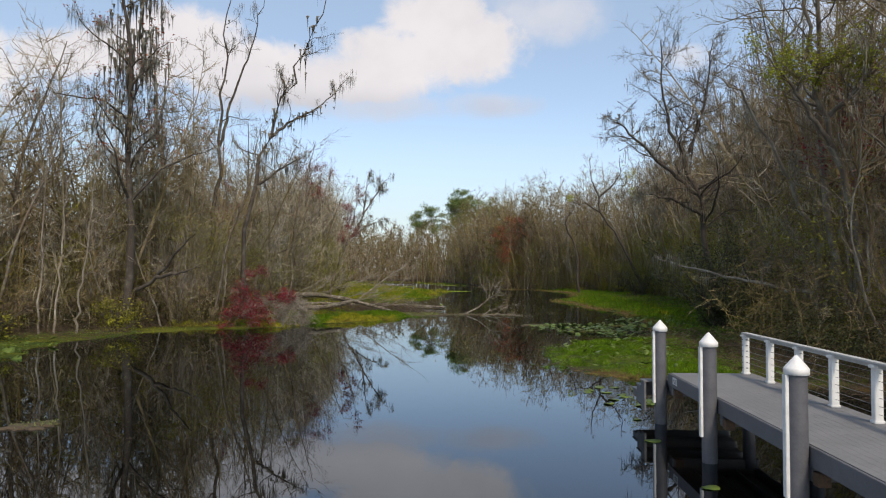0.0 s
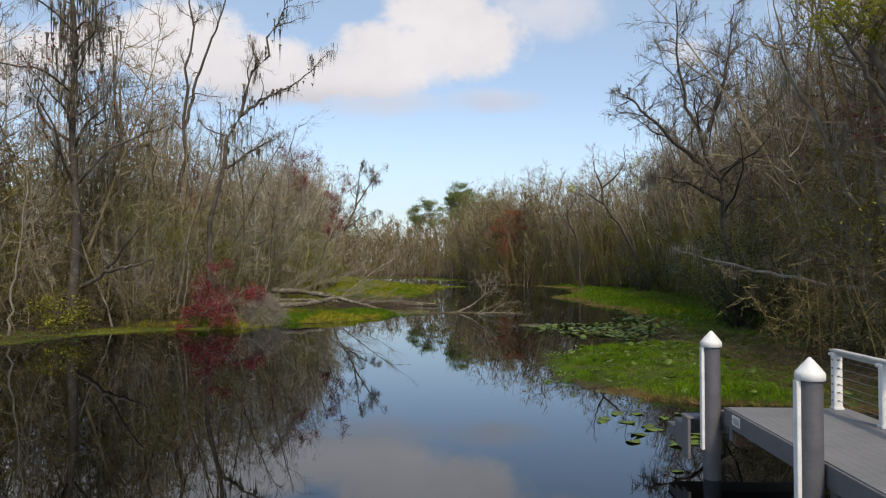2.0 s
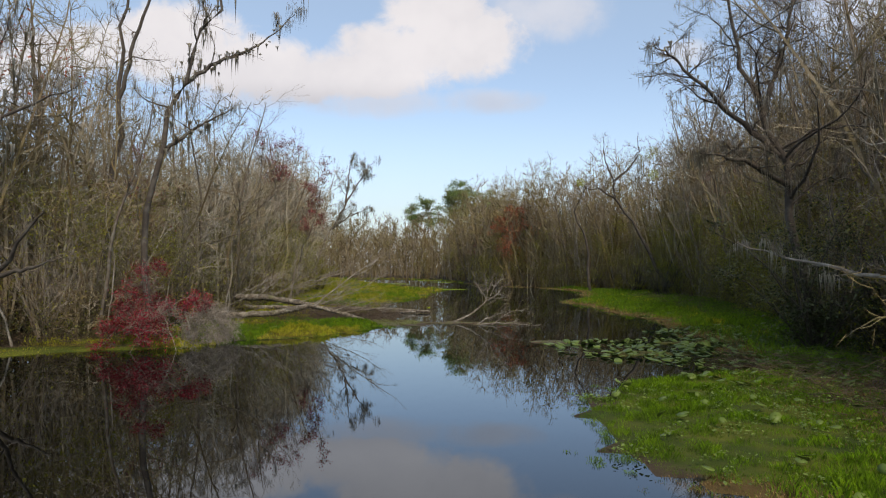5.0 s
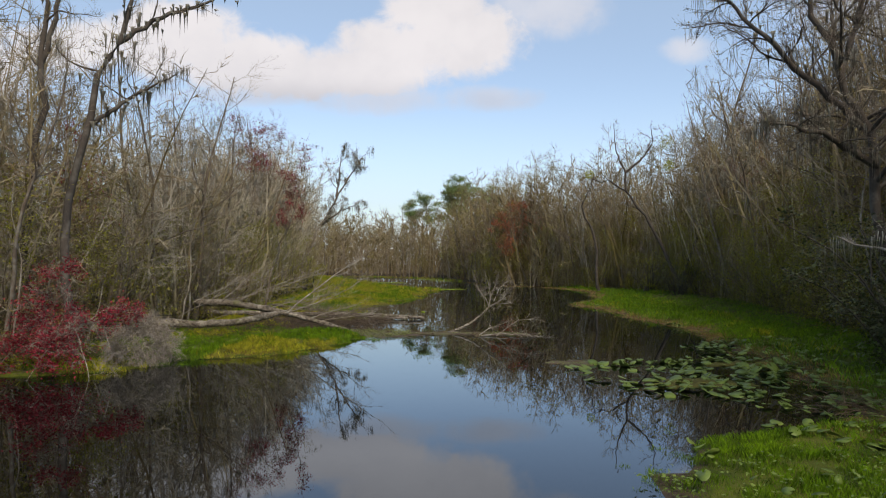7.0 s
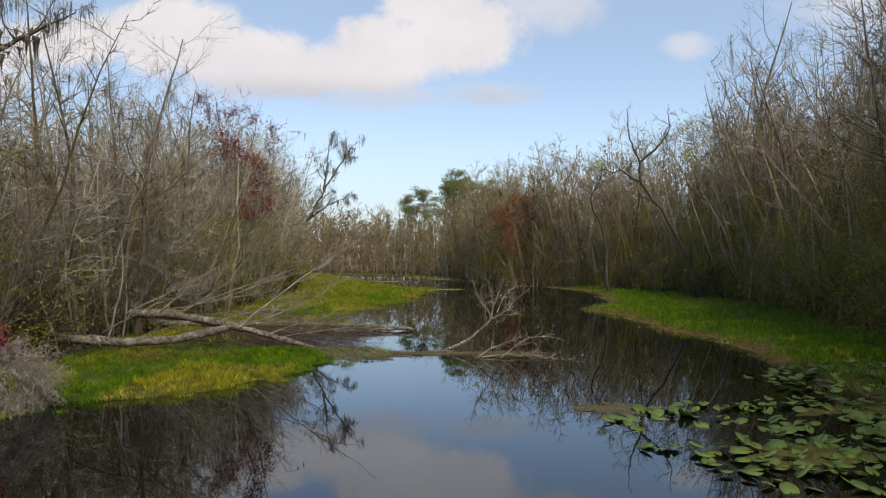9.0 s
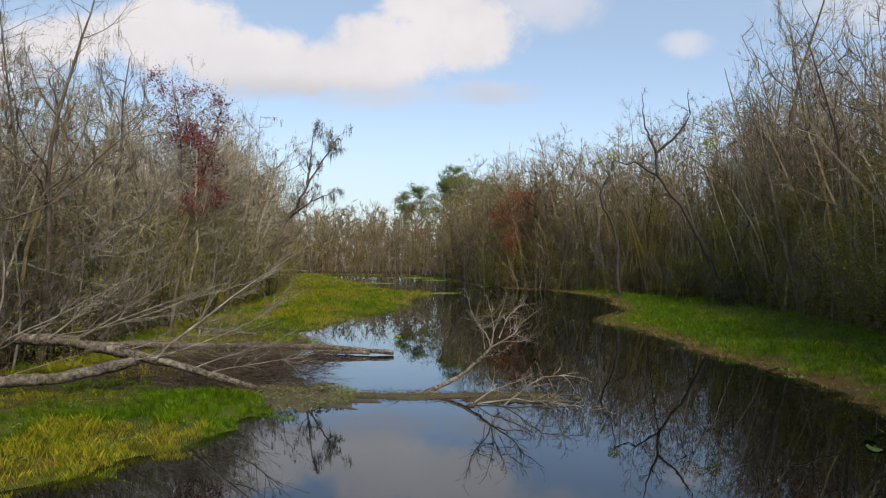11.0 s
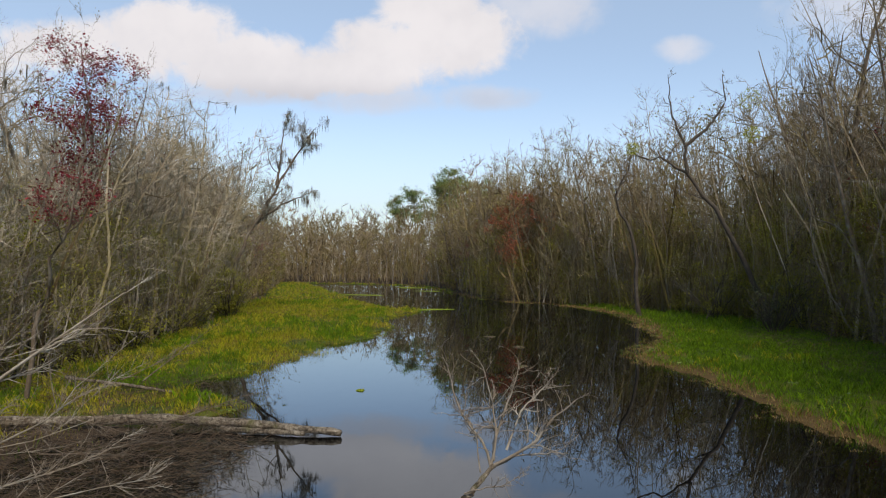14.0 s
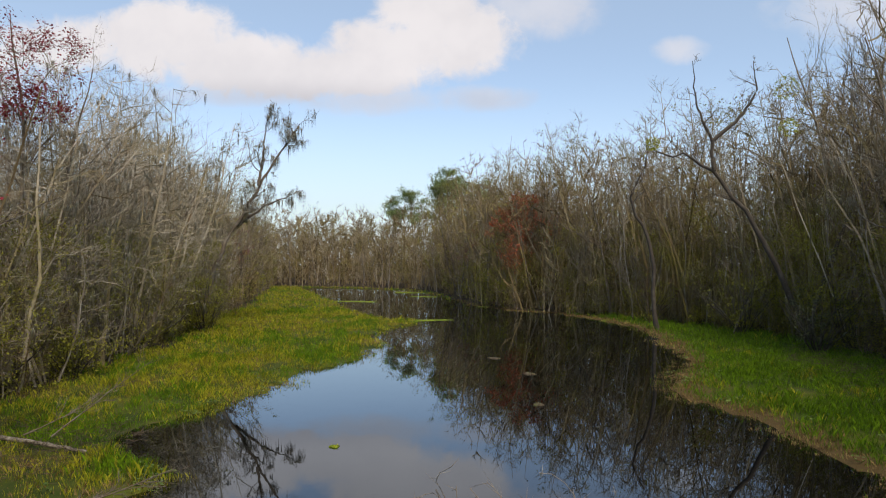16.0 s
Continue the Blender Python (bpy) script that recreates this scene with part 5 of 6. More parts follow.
fallen("drowned_snag", "pale drowned branch rising forked from the dark water",
       [([(-3.2, 58.55, 0.02), (-1.9, 58.75, 0.05), (-1, 58.7, 0.03), (0.6, 58.9, 0.07)], 0.03, 0.05), ([(0.1, 58.9, 0.02), (1.0, 59.2, 0.45), (1.8, 59.8, 0.95), (2.3, 60.2, 1.4)], 0.075, 0.045)],
       [((2.3, 60.2, 1.38), (1.35, 60.7, 3.45), 0.042), ((2.3, 60.2, 1.38), (2.05, 60.6, 3.4), 0.038), ((2.35, 60.2, 1.5), (2.9, 60.9, 3.3), 0.042), ((2.3, 60.2, 1.38), (4.15, 60.1, 2.8), 0.05), ((2.6, 60.2, 1.7), (3.6, 60.5, 3.1), 0.035),
        ((2.1, 60.1, 1.3), (1.55, 60.3, 2.5), 0.022), ((2.4, 60.2, 1.4), (3.9, 60.3, 1.9), 0.028), ((1.8, 59.8, 1.0), (2.9, 59.6, 1.5), 0.02),
        ((1.7, 57.4, 0.03), (3.6, 57.5, 0.95), 0.04), ((2.6, 57, 0.03), (5.3, 57, 0.75), 0.035), ((1.8, 57.2, 0.03), (5.6, 56.4, 0.12), 0.04)], 3, BARK_PALE, 46, 0.24)
fallen("driftwood", "split weathered log at the foot of the thicket", [([(-14.6, 74.8, 0.6), (-11.8, 74.2, 0.4), (-9.8, 73.8, 0.2)], 0.08, 0.05)], [((-11, 74, 0.6), (-8.4, 75.2, 2.8), 0.04), ((-12, 74.2, 0.6), (-9.6, 74.4, 1.9), 0.035)], 4, BARK)
fallen("dead_branch", "pale dead branch propped against the wooded bank", [([(23.4, 109.2, 0.05), (24.4, 109.7, 1.6), (26.2, 110.6, 4.3)], 0.11, 0.05)], [((25.0, 110, 2.6), (26.8, 109.6, 3.4), 0.03)], 5)


def litter():
    """The tangle of dead twigs and mud-brown reeds round the fallen trees."""
    rng = np.random.RandomState(77)
    m = Mass()
    for x0, x1, y0, y1, n, ln, top in ((-13, -4.5, 60.5, 68, 1700, 1.5, 0.55), (-17, -8, 55, 60, 900, 1.2, 0.5), (-4.5, 4.6, 57.6, 59.4, 700, 0.6, 0.06), (-12, -3, 58.2, 60.5, 700, 1.0, 0.3), (-16, -9, 71, 77, 900, 1.2, 0.5),
                                       (-19, -13, 43.5, 49, 1300, 1.2, 0.5), (-26, -19, 35, 44, 1200, 1.3, 0.5), (10, 18, 20, 40, 4200, 1.2, 0.6), (-12, -4, 59.5, 67, 1300, 0.9, 0.25), (19, 26, 55, 95, 2600, 1.2, 0.6)):
        p = np.stack([rng.uniform(x0, x1, n), rng.uniform(y0, y1, n)], -1)
        z = np.maximum(height(p[:, 0], p[:, 1]), 0.0) + top * rng.uniform(0, 1, n) ** 2
        p0 = np.column_stack([p, z])
        a = rng.uniform(0, 6.283, n)
        d = np.stack([np.cos(a), np.sin(a), rng.normal(0.12, 0.22, n)], -1) * (ln * rng.uniform(0.25, 1.1, n))[:, None]
        m.add(spikes(p0, p0 + d, rng.uniform(0.004, 0.012, n)))
    tagged(new("dead_twigs", m.mesh("dead_twigs", DEADWOOD)), "tangle of dead brown twigs along the banks", "twigs", kind="stuff")


litter()

# ---- marsh plants ----


def blades(n, x, y, tall, wide, rng, mass, bend=0.5):
    """Grass blades: a leaning triangle pair each."""
    z = np.maximum(height(x, y), -0.01)
    p = np.stack([x, y, z - 0.02], -1)
    a = rng.uniform(0, 6.283, n)
    out = np.stack([np.cos(a), np.sin(a), np.zeros(n)], -1)
    side = np.stack([-np.sin(a), np.cos(a), np.zeros(n)], -1) * wide[:, None]
    k = rng.uniform(0.05, bend, n)[:, None]
    mid = p + (out * k * 0.35 + [0, 0, 0.6]) * tall[:, None]
    tip = p + (out * k + [0, 0, 1.0]) * tall[:, None] * rng.uniform(0.85, 1, n)[:, None]
    v = np.stack([p - side, p + side, mid, tip], 1).reshape(-1, 3)
    b = np.arange(n)[:, None] * 4
    mass.add((v, np.stack([b + [0, 1, 2], b + [1, 3, 2]], 1).reshape(-1, 3)))


def grow_marsh():
    rng = np.random.RandomState(21)
    green, yellow, straw = Mass(), Mass(), Mass()
    for y0, y1, dense, tall, wide in ((20, 40, 700, 0.15, 0.0045), (40, 64, 380, 0.28, 0.0045), (64, 98, 135, 0.30, 0.009), (98, 140, 50, 0.36, 0.022), (140, 230, 10, 0.4, 0.05), (44, 58, 420, 0.34, 0.004)):
        for x0, x1 in ((-11.5, -3),) if wide == 0.004 else ((-32, 0), (3, 32)) if y0 < 140 else ((-60, 20),):
            n = int((x1 - x0) * (y1 - y0) * dense)
            x, y = rng.uniform(x0, x1, n), rng.uniform(y0, y1, n)
            inside, wood = shore(x, y)
            keep = (wood < -0.2 - rng.uniform(0, 1.2, n)) & ((x > 0) | (y > 44) | (rng.uniform(0, 1, n) < 0.25))
            tuft = value_noise(x / 0.45, y / 0.45, 31) + 0.7 * value_noise(x / 2.2, y / 2.2, 32)
            keep &= (inside > 0.05) | ((inside > -0.8) & (tuft > 0.5) & (y > 21)) | ((x > 0) & (y > 56) & (inside > -0.35) & (rng.uniform(0, 1, n) < 0.5))
            keep &= tuft + rng.normal(0, 0.4, n) > -0.5
            keep &= ~((x < -4) & (y > 60) & (y < 70) & (x > -13) & (rng.uniform(0, 1, n) < 0.85))
            keep &= ~((x > 12.0 + rng.normal(0, 1.0, n)) & (y < 36) & (rng.uniform(0, 1, n) < 0.8))
            keep &= ~((x > 12.5) & (y > 42) & (y < 58 - (24 - x) * 0.3) & (rng.uniform(0, 1, n) < 0.8))
            x, y, tuft, inside = x[keep], y[keep], tuft[keep], inside[keep]
            m = len(x)
            spit = (x < -3) & (y > 46) & (y < 60)
            hue = value_noise(x / 2.7, y / 2.7, 33) + 0.6 * value_noise(x / 0.8, y / 0.8, 34) + rng.normal(0, 0.35, m) + np.where(x < 0, 0.75, np.where(y < 40, -1.0, -0.6)) + np.where(spit, np.where((x > -9.5) & (y < 54), np.clip(inside - 0.8, -0.7, 0.9), -1.1), 0)
            h = tall * rng.uniform(0.5, 1.25, m) * np.clip(1 + 0.7 * tuft, 0.35, 1.8) * np.clip(0.45 + inside * 0.6, 0.4, 1) * np.where((x < 0) & (y < 44), 0.35, 1) * np.where(spit, 0.72, 1.0)
            h = np.maximum(h, 0.06)
            kind = np.where(hue > 0.45, 1, 0)
            fringe = ((inside < 0.4 + 1.9 * rng.uniform(0, 1, m)) & (x > 0) & ((y > 37) | (y < 26)) & (rng.uniform(0, 1, m) < 0.88)) | ((x > 8) & (y < 37) & (rng.uniform(0, 1, m) < np.clip((x - 8) / 5, 0, 0.75)))
            dry = ((hue > 1.05) & (rng.uniform(0, 1, m) < 0.6)) | fringe
            kind = np.where(dry, 2, kind)
            for which, mass in ((0, green), (1, yellow), (2, straw)):
                s = kind == which
                if s.any():
                    blades(int(s.sum()), x[s], y[s], h[s] * (0.55 if which == 2 else 1), np.full(int(s.sum()), wide * (2 if which == 2 else 1)), rng, mass, 0.9 if which == 2 else 0.6)
    tagged(new("marsh_grass", green.mesh("marsh_grass", GRASS, False)), "lush bright green marsh grass on the banks", "grass", kind="stuff")
    tagged(new("yellow_marsh_grass", yellow.mesh("yellow_marsh_grass", GRASS_YELLOW, False)), "yellow-green marsh grass in drifts on the banks", "grass", kind="stuff")
    tagged(new("straw_grass", straw.mesh("straw_grass", STRAW, False)), "dead straw-brown grass along the water's edge", "grass", kind="stuff")


grow_marsh()


def pad_mesh(seed):
    """A heart-shaped floating leaf with a notch, a raised rim and a short stalk."""
    rng = np.random.RandomState(seed)
    n = 18
    a = np.linspace(0.28, 6.003, n)
    r = 1 + 0.05 * np.sin(3 * a + seed) + rng.normal(0, 0.02, n)
    rim = np.stack([r * np.cos(a) * 1.12, r * np.sin(a) * 0.86, 0.05 + 0.07 * np.sin(2 * a + seed) + rng.normal(0, 0.015, n)], -1)
    top = np.concatenate([[(0.12, 0, 0.0)], rim])
    low = top - [0, 0, 0.035]
    v = np.concatenate([top, low])
    f = [(0, k, k + 1) for k in range(1, n)] + [(n + 1, n + 2 + k, n + 1 + k) for k in range(1, n)]
    f += [(k, n + 1 + k, k + 1) for k in range(1, n)] + [(k + 1, n + 1 + k, n + 2 + k) for k in range(1, n)]
    return mesh_from("lily_pad", v, f, PAD)


PADS = [pad_mesh(k) for k in range(5)]


def in_backwater(x, y):
    """Where lilies cover the water: a tongue that widens from the open channel to the bank."""
    return y > 44.6 - (x - 4.6) * 1.0 and y < 47.2 + (x - 4.6) * 0.25 and x > 4.7 and y > 36.6 + 0.05 * x


def lily_pads():
    rng = np.random.RandomState(41)
    spots = []

    def drop(n, x0, x1, y0, y1, s0, s1, tilt, test):
        c = 0
        while c < n:
            x, y = rng.uniform(x0, x1), rng.uniform(y0, y1)
            if test(x, y):
                spots.append((x, y, rng.uniform(s0, s1), tilt))
                c += 1

    drop(190, 4.6, 13, 36.8, 48.5, 0.11, 0.25, 24, lambda x, y: in_backwater(x, y) and float(value_noise(np.array([x / 1.3]), np.array([y / 1.3]), 51)[0]) > -0.25)
    drop(26, 4.0, 7.5, 40.2, 43.8, 0.10, 0.22, 14, lambda x, y: y > 44.6 - (x - 4.0) * 1.4)
    drop(56, 4.6, 12.5, 24, 36, 0.07, 0.14, 36, lambda x, y: x > along(WATER_RIGHT, y) + 0.2)
    drop(17, 4.2, 6.4, 19.3, 22.4, 0.12, 0.24, 6, lambda x, y: True)
    drop(4, 4.2, 5.0, 11, 18, 0.10, 0.17, 4, lambda x, y: True)
    drop(10, 12.5, 24, 42, 58, 0.14, 0.28, 16, lambda x, y: x < along(TREES_RIGHT, y) - 0.3)
    drop(7, 13, 26, 58, 68, 0.2, 0.36, 16, lambda x, y: x > along(WATER_RIGHT, y) - 0.5)
    drop(6, -23, -18, 28, 38, 0.2, 0.34, 25, lambda x, y: True)
    for k, (x, y, s, tilt) in enumerate(spots):
        z = max(0.012, ground_at(x, y) + 0.05) + (rng.uniform(0, 0.12) if tilt > 10 else 0.0) + (rng.uniform(0.04, 0.16) if tilt > 28 else 0.0)
        ob = new("lily_pad", PADS[k % 5])
        ob.matrix_world = pose(x, y, z, rng.normal(0, tilt * 0.6), rng.normal(0, tilt * 0.6), rng.uniform(0, 360)) @ Matrix.Scale(s, 4)
        tagged(ob, "green heart-shaped lily pad on the dark water" if tilt < 20 else "broad green lily leaf standing among marsh grass", "lily pad", "lily pads of the backwater")
    # the crowded small pads further back
    m = Mass()
    v0 = np.array([p.co[:] for p in PADS[0].vertices])
    f0 = np.array([q.vertices[:] for q in PADS[0].polygons])
    n = 0
    while n < 980:
        x, y = rng.uniform(5, 23), rng.uniform(34.5, 58)
        if (in_backwater(x, y) and x > 7) or (8.2 < x < 16.5 and 34.5 < y < 43 and x < along(TREES_RIGHT, y)) or (x > 11 and 40 < y < 58 - (24 - x) * 0.3 and x < along(TREES_RIGHT, y)):
            a, s = rng.uniform(0, 6.283), rng.uniform(0.08, 0.19)
            c, si = math.cos(a), math.sin(a)
            v = v0 * s
            v = np.stack([v[:, 0] * c - v[:, 1] * si, v[:, 0] * si + v[:, 1] * c, v[:, 2] + v[:, 0] * rng.normal(0, 0.22) + v[:, 1] * rng.normal(0, 0.22)], -1)
            m.add((v + [x, y, max(0.02, ground_at(x, y) + 0.06) + rng.uniform(0, 0.08)], f0))
            n += 1
    tagged(new("crowded_lily_pads", m.mesh("crowded_lily_pads", PAD)), "crowded small lily pads covering the backwater", "lily pads", kind="stuff")


lily_pads()


def broad_weed():
    """Low rosettes of broad leaves standing among the grass."""
    rng = np.random.RandomState(43)
    m = Mass()
    for x0, x1, y0, y1, n, size, side in ((4, 13, 23.5, 36.5, 330, 0.085, 1), (12, 25, 58, 100, 260, 0.14, 1), (-9.5, -6, 66, 73, 150, 0.12, -1), (-13, -4, 45, 57, 90, 0.10, -1), (-12, -5, 74, 96, 120, 0.13, -1), (-24, -16, 26, 42, 160, 0.13, -1)):
        x, y = rng.uniform(x0, x1, n), rng.uniform(y0, y1, n)
        inside, wood = shore(x, y)
        ok = (inside > -0.15) & (wood < -0.5) & (value_noise(x / 1.6, y / 1.6, 71) > -0.2)
        k = np.repeat(np.arange(int(ok.sum())), 11)
        at = np.stack([x[ok][k], y[ok][k], np.maximum(height(x[ok], y[ok]), 0)[k] + rng.uniform(0.08, 0.2, len(k))], -1) + rng.normal(0, 1, (len(k), 3)) * [0.16, 0.16, 0.02]
        m.add(leaves(at, size, rng, 0.75))
    tagged(new("broad_weed", m.mesh("broad_weed", PAD)), "low broad-leaved green weed among the marsh grass", "weed", kind="stuff")


broad_weed()


def make_scum(t, b):
    p = world_place(t)
    n1, n2 = t.noise(p, 1.3, 5, 0.65), t.noise(p, 9, 5, 0.7)
    c = t.mix(t.ramp(n1, 0.45, 0.7), (0.075, 0.052, 0.03, 1), (0.085, 0.09, 0.022, 1))
    t.val(b.inputs["Base Color"], t.mix(t.math("MULTIPLY", t.ramp(n2, 0.45, 0.7), 0.6), c, (0.025, 0.02, 0.014, 1)))
    b.inputs["Roughness"].default_value = 0.8
    bump(t, b, n2, 0.8, 0.05)


SCUM = material("floating_debris", make_scum)


ALGAE = plain("olive_algae", (0.035, 0.033, 0.012), (0.11, 0.105, 0.025), 0.85, 1.6, 0.6)


def floating_mat(name, label, cx, cy, rx, ry, turn, seed, mat, tufts=0, tall=0.2):
    """A ragged low raft of weed on the water, with tufts growing from it."""
    rng = np.random.RandomState(seed)
    n, rings = 64, 6
    a = np.linspace(0, 6.283, n, endpoint=False)
    edge = 1 + 0.22 * np.sin(3 * a + seed) + 0.16 * np.sin(7 * a + 2 * seed) + (0.16 if mat is SCUM else 0.06) * np.sin(13 * a) + rng.normal(0, 0.14 if mat is SCUM else 0.04, n)
    v = [(0, 0, 0.05)]
    for k in range(1, rings + 1):
        f = k / rings
        z = 0.05 * (1 - f ** 3) + rng.normal(0, 0.008, n) * (1 - f) - (0.05 if k == rings else 0)
        v += list(zip(rx * f * edge * np.cos(a), ry * f * edge * np.sin(a), z))
    f = [(0, 1 + k, 1 + (k + 1) % n) for k in range(n)]
    for k in range(rings - 1):
        o = 1 + k * n
        for i in range(n):
            f += [(o + i, o + n + i, o + n + (i + 1) % n), (o + i, o + n + (i + 1) % n, o + (i + 1) % n)]
    root = new(name, mesh_from(name, v, f, mat))
    root.matrix_world = pose(cx, cy, 0.012, 0, 0, turn)
    if tufts:
        r = np.sqrt(rng.uniform(0, 0.9, tufts))
        t = rng.uniform(0, 6.283, tufts)
        p = np.stack([rx * r * np.cos(t), ry * r * np.sin(t), 0.04 + tall * 0.5 * rng.uniform(0, 1, tufts) ** 2], -1)
        keep = value_noise(p[:, 0] / 0.5 + 9 * seed, p[:, 1] / 0.5, 60) + rng.normal(0, 0.3, tufts) > -0.1
        tagged(part("weed", Mass().add(leaves(p[keep], 0.035 + tall * 0.16, rng, 0.2)).mesh("weed", GRASS_YELLOW if mat is GREEN_MAT else WEED), root), kind="stuff")
    return tagged(root, label, "floating weed")


floating_mat("debris_raft", "raft of dead reeds and brown weed round a drowned branch", 0.6, 58.5, 3.2, 0.45, 4, 1, SCUM, 1200, 0.08)
floating_mat("debris_raft", "raft of dead reeds and brown weed round a drowned branch", 3.0, 57.9, 1.5, 0.5, 0, 2, SCUM, 900, 0.10)
floating_mat("weed_raft", "low green weed raft beside the fallen trunk", -4.2, 58.0, 2.3, 2.2, 10, 3, SCUM, 6500, 0.22)
floating_mat("weed_raft", "small patch of floating green weed", 5.2, 47.4, 0.9, 0.7, 0, 5, SCUM, 300, 0.08)
for k, (x, y, rx, ry) in enumerate(((8.6, 43.0, 1.8, 0.9), (12.2, 47.6, 2.0, 0.7), (12.6, 40.6, 1.3, 0.5))):
    floating_mat("weed_raft", "low olive-brown algae raft among lily pads", x, y, rx, ry, 15, 60 + k, ALGAE, 300, 0.06)
for k, (x, y, rx, ry, turn) in enumerate(((-15.2, 160.5, 4.2, 1.2, -20), (-31, 258, 15, 2.2, -28), (-9.5, 194, 4.5, 2.5, -50), (8.0, 146, 4.4, 0.9, -10), (18, 124, 2.6, 1.4, -55), (-2.2, 124.6, 2.6, 0.7, 20), (-5, 176, 3, 1, -30))):
    floating_mat("weed_raft", "low bright green weed bank edging the far water", x, y, rx, ry, turn, 10 + k, GREEN_MAT, int(700 * rx * ry / 6), 0.22)
for k, (x, y, r) in enumerate(((-2.5, 75.3, 0.11), (-9.9, 16.1, 0.4), (4.8, 82, 0.2), (5.2, 90, 0.25), (3.6, 96, 0.25), (1.6, 57.0, 0.09), (5.0, 58.2, 0.09))):
    floating_mat("weed_clump", "small clump of floating weed on open water", x, y, r * 1.5, r, k * 40, 30 + k, GREEN_MAT if k < 1 else SCUM, 500 if r == 0.4 else 30, 0.12 if r == 0.4 else 0.04)

# ---- the dock ----


def box(bm, x0, x1, y0, y1, z0, z1):
    vs = [bm.verts.new(p) for p in ((x0, y0, z0), (x1, y0, z0), (x1, y1, z0), (x0, y1, z0), (x0, y0, z1), (x1, y0, z1), (x1, y1, z1), (x0, y1, z1))]
    for q in ((3, 2, 1, 0), (4, 5, 6, 7), (0, 1, 5, 4), (1, 2, 6, 5), (2, 3, 7, 6), (3, 0, 4, 7)):
        bm.faces.new([vs[k] for k in q])


def boxes(name, dims, mat, parent, label="", bevel=0.006):
    bm = bmesh.new()
    for d in dims:
        box(bm, *d)
    if bevel:
        bmesh.ops.bevel(bm, geom=bm.edges[:], offset=bevel, segments=2, affect="EDGES")
    me = bpy.data.meshes.new(name)
    bm.to_mesh(me), bm.free()
    me.materials.append(mat)
    return part(name, me, parent, label)


def turned(name, rings, mat, parent, label="", sides=20, smooth=True):
    """A body of revolution from (radius, height) rings."""
    v, f = [], []
    a = np.linspace(0, 6.28318, sides, endpoint=False)
    for r, z in rings:
        v += list(zip(r * np.cos(a), r * np.sin(a), np.full(sides, z)))
    for k in range(len(rings) - 1):
        for i in range(sides):
            j = (i + 1) % sides
            f.append((k * sides + i, k * sides + j, (k + 1) * sides + j, (k + 1) * sides + i))
    me = mesh_from(name, v, f, mat, smooth)
    return part(name, me, parent, label)


DECK_Z, X0, X1, Y0, Y1 = 1.265, 5.50, 7.48, 2.0, 16.95


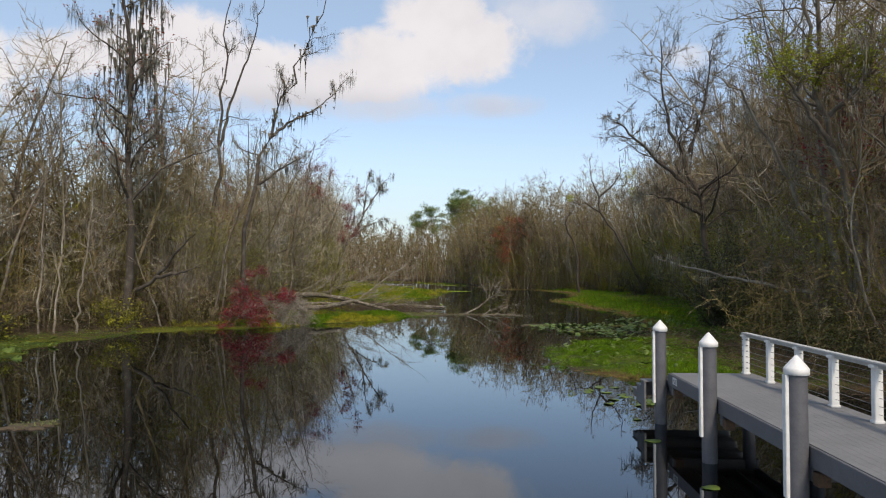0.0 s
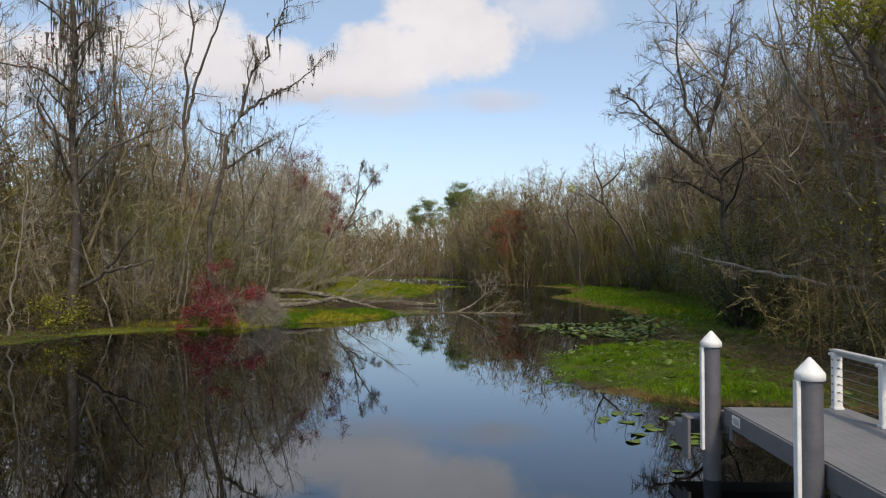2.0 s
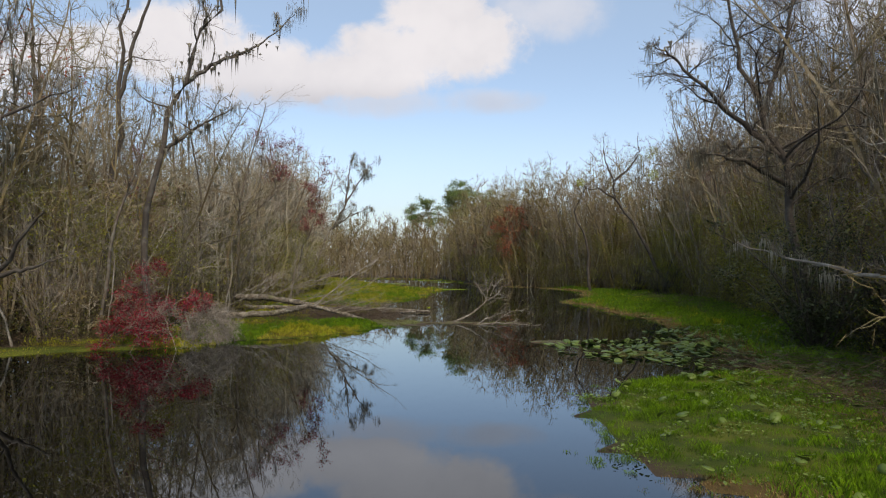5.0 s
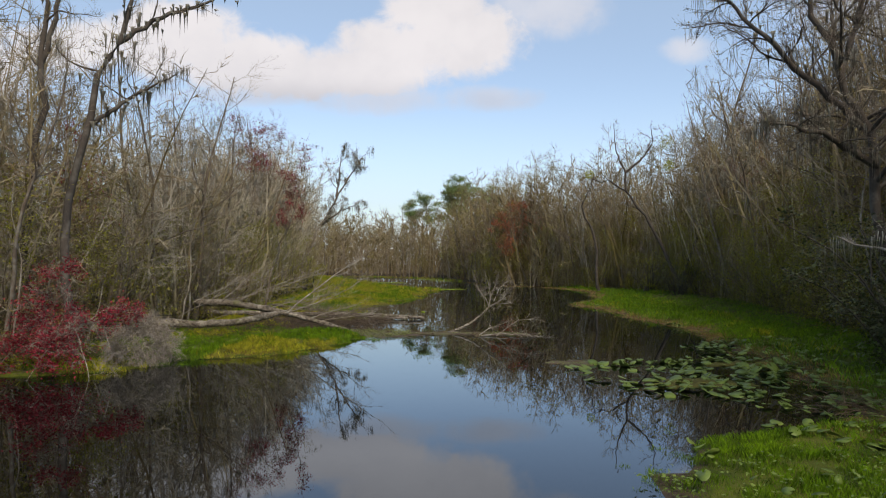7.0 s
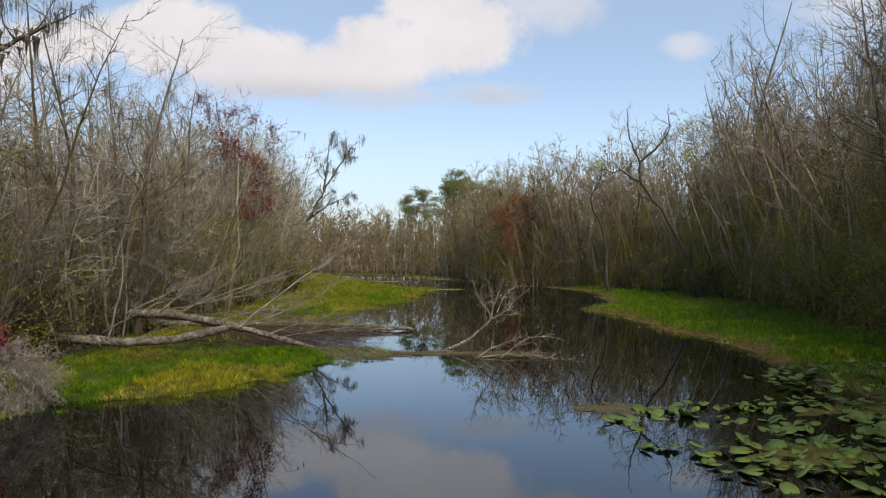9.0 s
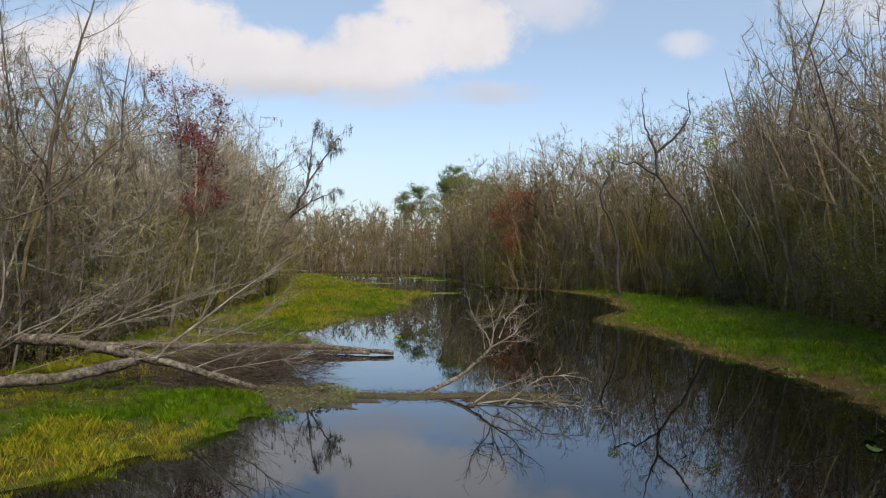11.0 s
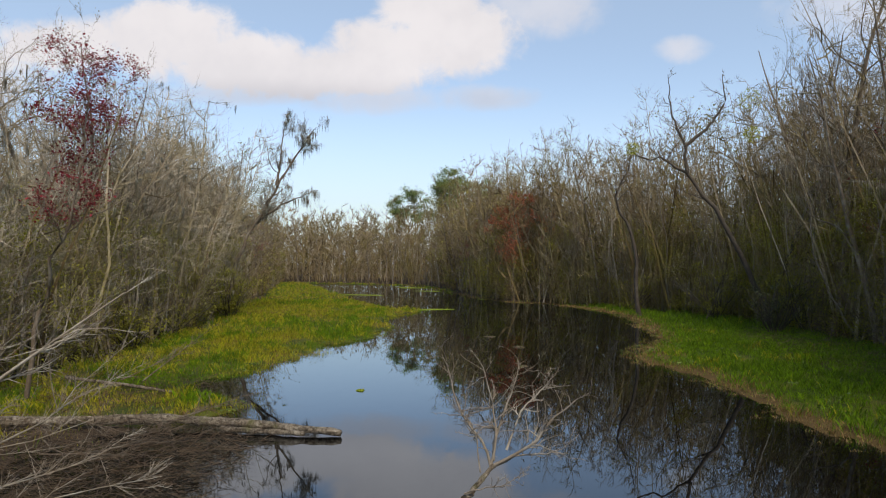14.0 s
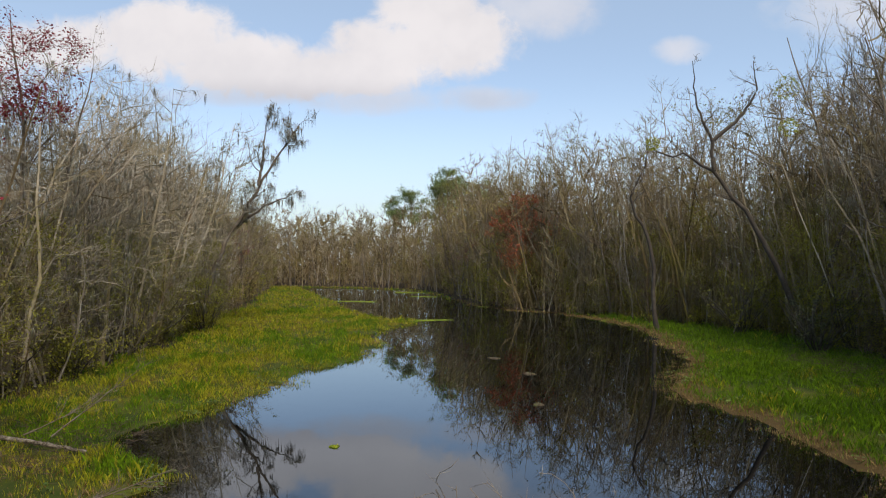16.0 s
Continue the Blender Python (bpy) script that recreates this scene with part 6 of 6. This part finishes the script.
def build_dock():
    dock = new("dock")
    tagged(dock, "grey composite boat dock standing over the water", "dock")
    n, gap = 14, 0.0010
    w = (X1 - X0) / n
    for k in range(n):
        boxes("plank", [(X0 + k * w + gap / 2, X0 + (k + 1) * w - gap / 2, Y0, Y1, DECK_Z - 0.04, DECK_Z)], DECKING, dock, bevel=0.0012)
    boxes("fascia", [(X0 - 0.045, X0 - 0.003, Y0, Y1 + 0.04, DECK_Z - 0.30, DECK_Z - 0.012)], FASCIA, dock)
    boxes("fascia", [(X0, X1 + 0.04, Y1 + 0.003, Y1 + 0.045, DECK_Z - 0.30, DECK_Z - 0.012)], FASCIA, dock)
    boxes("fascia", [(X1 + 0.003, X1 + 0.045, Y0, Y1 + 0.04, DECK_Z - 0.30, DECK_Z - 0.012)], FASCIA, dock)
    for x in (X0 + 0.5, X0 + 1.0, X0 + 1.5):
        boxes("joist", [(x - 0.03, x + 0.03, Y0, Y1, DECK_Z - 0.25, DECK_Z - 0.045)], FASCIA, dock)
    for y in (10.1, 13.55, 16.75):
        boxes("crossbeam", [(X0 - 0.02, X1, y - 0.07, y + 0.07, DECK_Z - 0.52, DECK_Z - 0.30)], FASCIA, dock)
        boxes("bracket", [(X0 - 0.02, X0 + 0.16, y - 0.24, y - 0.08, DECK_Z - 0.55, DECK_Z - 0.36)], RUST, dock, "rusty brown bracket")
        rear = turned("support_pile", [(0.14, -1.4), (0.14, DECK_Z - 0.3)], PVC_GREY, dock)
        rear.location = (X1 - 0.2, y, 0)
    # the plate on the side of the deck, its small print only as bars
    plate = boxes("notice_plate", [(X0 - 0.056, X0 - 0.047, 16.28, 16.60, DECK_Z - 0.21, DECK_Z - 0.05)], PVC_WHITE, dock, "small white notice plate", 0.002)
    for z, y0, y1 in ((0.085, 16.31, 16.52), (0.115, 16.30, 16.57), (0.14, 16.30, 16.55), (0.165, 16.30, 16.53)):
        boxes("print_bar", [(X0 - 0.059, X0 - 0.055, y0, y1, DECK_Z - z - 0.012, DECK_Z - z)], FASCIA, plate, bevel=0)
    # steps down to the water
    steps = new("dock_steps")
    tagged(steps, "grey steps leading from the dock down to the water", "steps")
    edge = 17.0
    for z, far, x0, low in ((1.15, 17.3, X0, 0.8), (1.02, 17.64, 4.93, 0.28), (0.85, 18.06, 4.93, 0.38), (0.68, 18.5, 4.93, 0.48)):
        boxes("tread", [(x0, X1, edge, far, z - 0.04, z)], DECKING, steps)
        boxes("side_panel", [(x0 + 0.02, x0 + 0.07, edge + 0.003, far - 0.003, low, z - 0.042)], FASCIA, steps)
        boxes("riser", [(x0 + 0.08, X1, far - 0.05, far - 0.02, z - 0.22, z - 0.042)], FASCIA, steps, bevel=0.002)
        edge = far + 0.002
    # guard piles
    for y in (10.1, 13.72, 17.15):
        pile = new("mooring_pile")
        pile.location = (5.31, y, 0)
        tagged(pile, "round grey sleeved mooring pile with a white pointed cap", "pile", "mooring piles along the dock")
        turned("post", [(0.145, -1.4), (0.145, 0.4), (0.147, 1.2), (0.145, 2.36)], PVC_GREY, pile)
        turned("cap", [(0.165, 2.26), (0.175, 2.265), (0.175, 2.345), (0.162, 2.362), (0.09, 2.45), (0.015, 2.535), (0.0, 2.54)], PVC_WHITE, pile, "white conical cap")
        boxes("rub_strip", [(-0.185, -0.13, -0.055, 0.055, 0.5, 2.255)], PVC_WHITE, pile, "white rub strip")
    # railing
    rail = new("railing")
    tagged(rail, "white post railing with thin steel cables", "railing")
    ys = [16.85 - 1.33 * k for k in range(10)]
    for y in ys:
        post = boxes("post", [(7.27 - 0.07, 7.27 + 0.07, y - 0.055, y + 0.055, DECK_Z, DECK_Z + 0.955)], PVC_WHITE, rail, bevel=0.008)
        boxes("base_skirt", [(7.27 - 0.088, 7.27 + 0.088, y - 0.073, y + 0.073, DECK_Z + 0.001, DECK_Z + 0.05)], PVC_WHITE, post, bevel=0.01)
        boxes("bracket", [(7.27 - 0.10, 7.27 + 0.10, y - 0.085, y + 0.085, DECK_Z + 0.895, DECK_Z + 0.945)], PVC_WHITE, post, bevel=0.01)
        if y > 16.5:
            for k in range(6):
                boxes("cable_fitting", [(7.27 - 0.02, 7.27 + 0.02, y - 0.068, y - 0.054, DECK_Z + 0.14 + 0.135 * k, DECK_Z + 0.165 + 0.135 * k)], CABLE, post, bevel=0)
                boxes("cable_fitting", [(7.27 - 0.078, 7.27 - 0.069, y - 0.02, y + 0.02, DECK_Z + 0.14 + 0.135 * k, DECK_Z + 0.165 + 0.135 * k)], CABLE, post, bevel=0)
    boxes("handrail", [(7.27 - 0.075, 7.27 + 0.075, ys[-1] - 0.1, ys[0] + 0.1, DECK_Z + 0.955, DECK_Z + 1.0)], RAIL_TOP, rail, "weathered pale grey handrail", 0.012)
    boxes("under_rail", [(7.27 - 0.03, 7.27 + 0.03, ys[-1], ys[0], DECK_Z + 0.90, DECK_Z + 0.954)], RAIL_TOP, rail, bevel=0.004)
    for k in range(6):
        v, f = loft([(7.27, ys[-1], DECK_Z + 0.15 + 0.135 * k), (7.27, (ys[-1] + ys[0]) / 2, DECK_Z + 0.148 + 0.135 * k), (7.27, ys[0], DECK_Z + 0.15 + 0.135 * k)], [0.005] * 3, 6)
        part("cable", mesh_from("cable", v, f, CABLE), rail)


build_dock()
